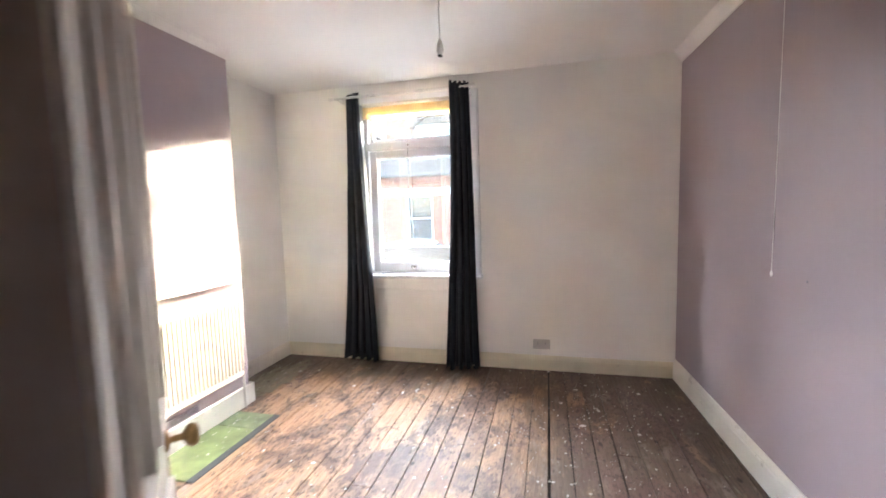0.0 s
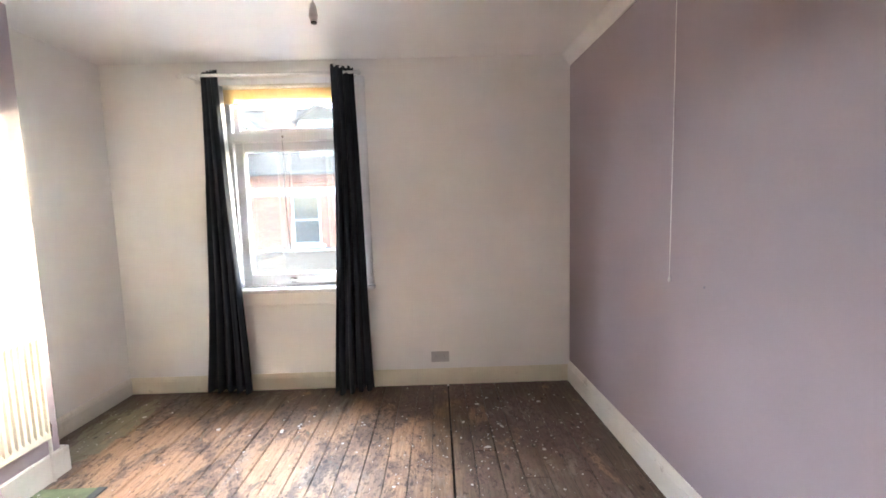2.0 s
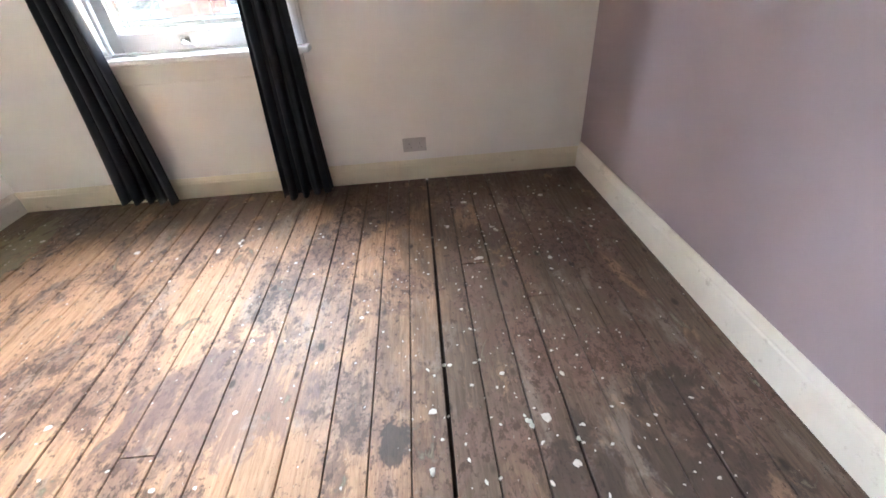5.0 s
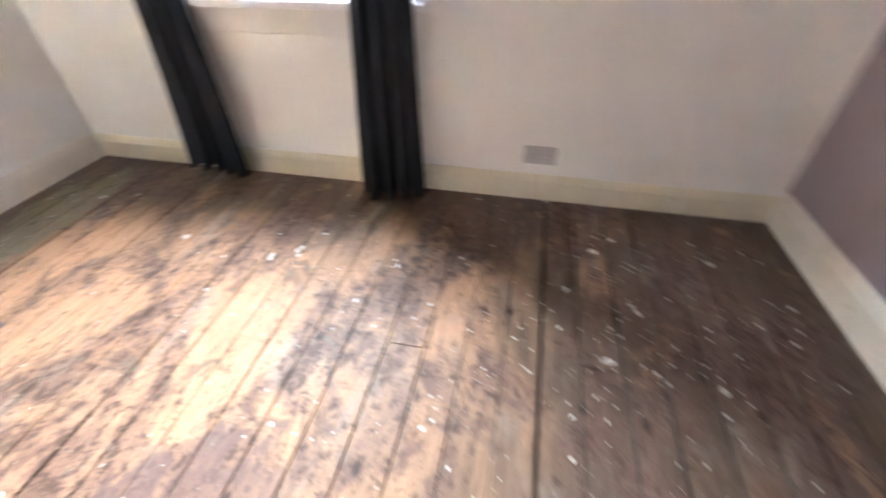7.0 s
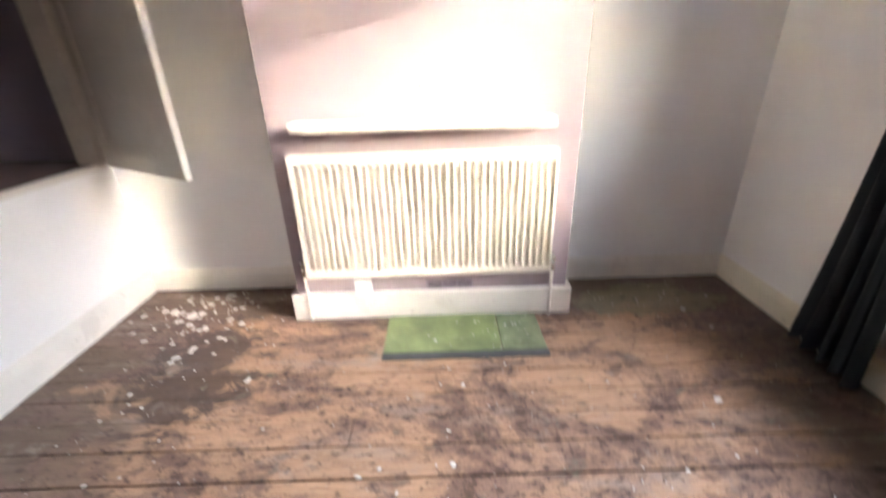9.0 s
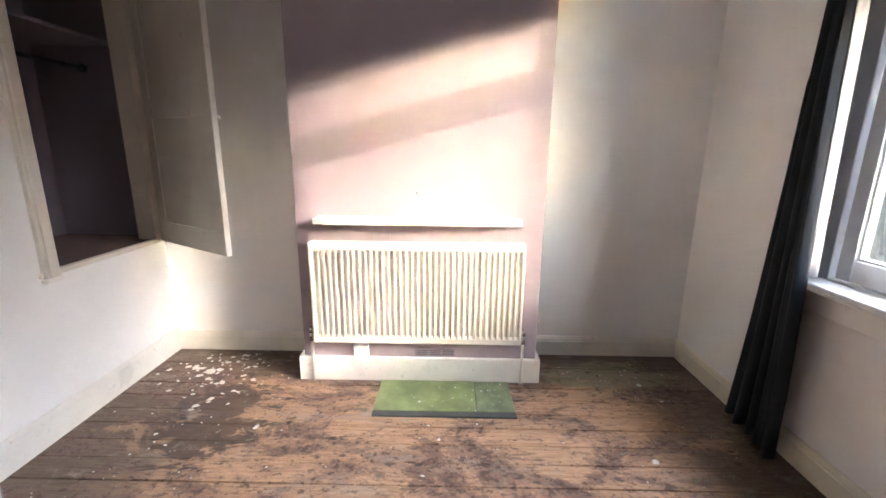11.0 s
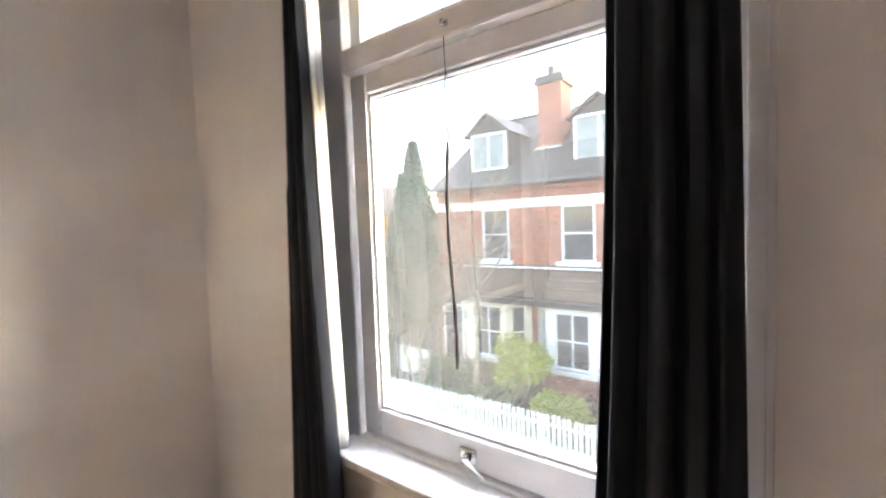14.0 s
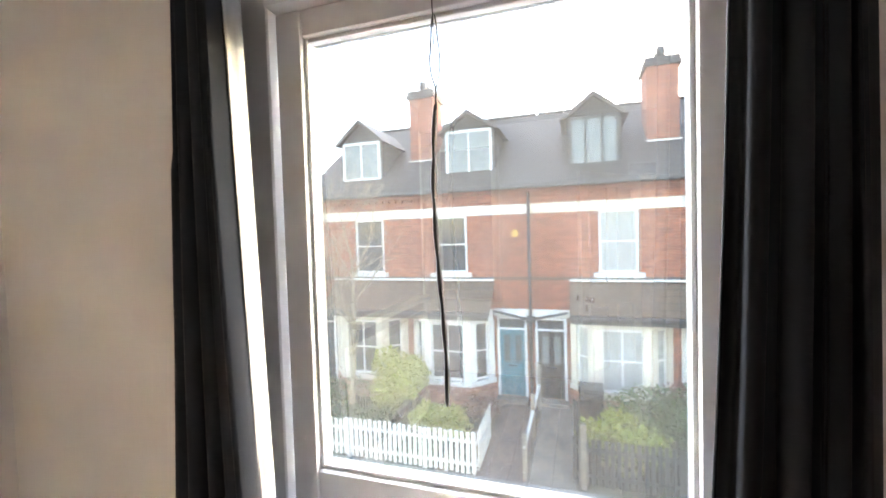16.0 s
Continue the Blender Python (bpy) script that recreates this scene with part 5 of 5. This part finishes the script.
def bush(at, size, n, leaf, mat, label, seed, name="bush"):
    b = thing(name, label, "bush", "", at)
    rnd0 = random.Random(seed)
    lumps = [(Vector((rnd0.uniform(-0.45, 0.45) * size[0], rnd0.uniform(-0.45, 0.45) * size[1], rnd0.uniform(0.3, 0.8) * size[2])), rnd0.uniform(0.28, 0.5)) for _ in range(9)]

    def shape(rnd):
        c, r = rnd.choice(lumps)
        o = Vector((rnd.gauss(0, 1), rnd.gauss(0, 1), rnd.gauss(0, 1))).normalized()
        return c + Vector((o.x * r * size[0], o.y * r * size[1], o.z * r * size[2] * 0.6)) * rnd.uniform(0.6, 1.0), o

    me = leaf_cloud(n, shape, leaf, seed)
    me.materials.append(M[mat])
    ob = new("leaves", me)
    ob.parent = b
    bm = B()
    for c, r in lumps[:6]:
        cyl(bm, (0, 0, -0.05), c, 0.02, 0.008, 5)
    part("stems", bm, "bark", b)
    return b


def conifer(at, h, r, n, seed, label):
    t = thing("conifer", label, "tree", "conifers behind the houses", at)
    bm = B()
    cyl(bm, (0, 0, -0.1), (0, 0, h * 0.92), 0.22, 0.03, 8)
    part("trunk", bm, "bark", t)

    def shape(rnd):
        v = rnd.random() ** 0.7
        ang = rnd.uniform(0, 6.283)
        lump = 0.78 + 0.22 * math.sin(5 * ang + 9 * v + seed) * math.sin(17 * v + 2 * ang)
        rad = r * (1 - v) ** 0.95 * min(1, v * 6 + 0.5) * lump * rnd.uniform(0.7, 1.05)
        o = Vector((math.cos(ang), math.sin(ang), 0.35))
        return Vector((rad * math.cos(ang), rad * math.sin(ang), h * (0.03 + 0.97 * v))), o

    me = leaf_cloud(n, shape, 0.26, seed)
    me.materials.append(M["fir"])
    ob = new("crown", me)
    ob.parent = t
    return t


bare_tree((-6.05, 13.4, G), 5.9, 5, "slender bare pale-barked tree in the front garden", 1, 0.05, 0.085)
bare_tree((-7.6, 13.0, G), 4.9, 12, "bare many-stemmed shrub tree behind the fence", 4, 0.35, 0.055)
bare_tree((-9.9, 14.6, G), 5.2, 21, "bare brown tree beside the end house", 2, 0.25, 0.06, "bark")
bush((-5.0, 14.3, G), (0.92, 0.9, 1.85), 5200, 0.085, "lime", "tall rounded lime-yellow shrub in the garden", 4)
bush((-3.62, 13.4, G), (0.95, 0.85, 0.8), 2600, 0.085, "lime", "low lime-yellow shrub behind the picket fence", 6)
bush((-5.6, 13.5, G), (1.3, 0.7, 0.65), 2200, 0.075, "green", "loose green shrub at the foot of the taller one", 9)
bush((-3.1, 14.6, G), (0.9, 0.7, 0.6), 1400, 0.07, "red_leaf", "low red-brown shrub under the bay", 15)
bush((0.35, 13.1, G), (1.1, 0.9, 1.15), 3200, 0.10, "lime", "light green spiky shrub behind the dark fence", 17)
bush((1.5, 13.6, G), (1.9, 1.2, 1.5), 3800, 0.08, "green", "mixed green hedge in front of the cream bay", 18)
bush((2.2, 14.4, G), (1.6, 0.9, 1.5), 2600, 0.07, "red_leaf", "red-brown winter shrub below the bay window", 19)
bush((-7.2, 14.2, G), (1.7, 1.2, 0.9), 2600, 0.075, "green", "undergrowth in the neighbouring front garden", 20)
bush((-10.9, 16.5, G), (2.2, 2.4, 3.4), 8000, 0.14, "green", "big dark evergreen shrub beside the end house", 23)
bush((-13.5, 17.0, G), (3.0, 2.6, 4.2), 9000, 0.16, "green", "tall evergreen hedge at the side lane", 24)
conifer((-15.5, 22.5, G), 9.6, 2.5, 30000, 2, "tall dark blue-green conifer behind the lane")
conifer((-11.4, 24.5, G), 9.4, 1.7, 20000, 7, "slim blue-green conifer behind the end house")
conifer((-19.5, 26.0, G), 8.5, 2.0, 16000, 11, "broad dark conifer in the distance")
far = thing("distant_house", "ochre rendered house far down the lane", "house", "", (-24.0, 27.0, G))
bm = B()
box(bm, -3, 3, -3, 3, 0, 6.0)
part("wall", bm, "yellow_wall", far)
bm = B()
poly(bm, [(-3.3, -3.3, 5.9), (3.3, -3.3, 5.9), (0, -3.3, 8.3)], (0, 6.6, 0))
part("roof", bm, "roof", far)
for dx in (-1.5, 1.2):
    far_window(far, "window", dx - 0.5, dx + 0.5, 3.4, 4.8, -3.02)

# ---- dried paint splashes on the boards ----
rnd = random.Random(77)
verts, faces = [], []
spots = [(-1.48, 3.4, 0.25, 45), (1.0, 4.1, 0.45, 160), (0.95, 3.2, 0.5, 130), (-1.78, 1.9, 0.22, 60), (-1.75, 4.3, 0.3, 60), (-1.72, 2.0, 0.35, 60), (-0.6, 3.3, 1.1, 120), (0.2, 3.9, 0.8, 80), (-1.2, 2.0, 0.6, 60), (1.2, 2.6, 0.4, 40)]
for cx, cy, s, k in spots:
    for _ in range(k):
        x, y = cx + rnd.gauss(0, s * 0.6), cy + rnd.gauss(0, s * 0.8)
        slab = -1.64 < x < -1.31 and 2.92 < y < 3.64
        if not (-1.95 < x < 1.52 and 1.5 < y < 4.8) or (x < -1.25 and 2.4 < y < 3.8 and not slab):
            continue
        lift = 0.0068 if slab else 0.0
        r = min(0.030, (0.0022 + abs(rnd.gauss(0, 0.0036))) * (2.0 if x < -1.35 and y < 2.4 else 1.0) * (2.2 if rnd.random() < 0.06 else 1.0))
        n = rnd.choice((6, 7, 8))
        e, a0 = rnd.uniform(0.45, 1.0), rnd.uniform(0, 6.28)
        base = len(verts)
        for i in range(n):
            t = 2 * math.pi * i / n
            q = r * rnd.uniform(0.65, 1.2)
            u, v = q * math.cos(t), q * e * math.sin(t)
            verts.append((x + u * math.cos(a0) - v * math.sin(a0), y + u * math.sin(a0) + v * math.cos(a0), lift + 0.0002))
        for i in range(n):
            verts.append((x + (verts[base + i][0] - x) * 0.7, y + (verts[base + i][1] - y) * 0.7, lift + 0.0016))
        for i in range(n):
            j = (i + 1) % n
            faces.append((base + i, base + j, base + n + j, base + n + i))
        faces.append(tuple(base + n + i for i in range(n)))
for x, y, r in ((-1.751, 1.684, 0.040), (-1.707, 1.851, 0.044), (-1.66, 1.76, 0.028), (-1.58, 1.95, 0.034), (-1.50, 2.08, 0.026), (-1.42, 1.98, 0.022), (-1.33, 1.92, 0.030), (-1.62, 2.13, 0.024), (-0.54, 4.183, 0.022), (-0.457, 4.258, 0.026), (0.907, 4.152, 0.018), (0.82, 3.05, 0.018), (0.52, 2.93, 0.016)):
    for _ in range(3):
        px, py, q0, n = x + rnd.gauss(0, r * 0.35), y + rnd.gauss(0, r * 0.5), r * rnd.uniform(0.45, 0.8), 11
        base = len(verts)
        ring = [(q0 * rnd.uniform(0.6, 1.15) * math.cos(6.283 * i / n) * 0.7, q0 * rnd.uniform(0.6, 1.15) * math.sin(6.283 * i / n)) for i in range(n)]
        verts += [(px + u, py + v, 0.0002) for u, v in ring] + [(px + u * 0.8, py + v * 0.8, 0.0014) for u, v in ring]
        faces += [(base + i, base + (i + 1) % n, base + n + (i + 1) % n, base + n + i) for i in range(n)]
        faces.append(tuple(base + n + i for i in range(n)))
me = bpy.data.meshes.new("paint_splashes")
me.from_pydata(verts, [], faces)
me.materials.append(M["splash"])
tagged(new("paint_splashes", me), "scattered drips and splashes of dried white paint", "paint splash", "", "stuff")

# ---- floorboards ----
rnd = random.Random(5)
edges = [0.578]
while edges[0] > -2.1:
    edges.insert(0, edges[0] - (0.123 if len(edges) == 1 else rnd.uniform(0.117, 0.134)))
while edges[-1] < 1.72:
    edges.append(edges[-1] + rnd.uniform(0.120, 0.136))


def board(x0, x1, y0, y1, drop):
    bm = B()
    box(bm, x0, x1, y0, y1, -0.021 - drop, -drop)
    top = [e for e in bm.edges if all(v.co.z > -drop - 0.001 for v in e.verts)]
    bmesh.ops.bevel(bm, geom=top, offset=0.0022, segments=1, affect="EDGES")
    return part("floorboard", bm, "board", floor)


for x0, x1 in zip(edges, edges[1:]):
    crack_side = abs(x1 - 0.578) < 1e-6
    gap0, gap1 = rnd.uniform(0.0010, 0.0030), rnd.uniform(0.0010, 0.0030)
    cuts = [-0.7, 5.0]
    if crack_side:
        cuts = [-0.7, 2.75, 5.0]
    elif rnd.random() < 0.55:
        cuts = [-0.7, rnd.uniform(1.7, 4.5), 5.0]
    for y0, y1 in zip(cuts, cuts[1:]):
        wide = 0.007 if crack_side and y0 > 2 else (0.003 if rnd.random() < 0.25 else 0.0)
        end0 = 0.004 if crack_side and y0 > 2 else 0.001
        board(x0 + gap0, x1 - gap1 - wide, y0 + end0, y1 - 0.001, rnd.uniform(0, 0.0016))
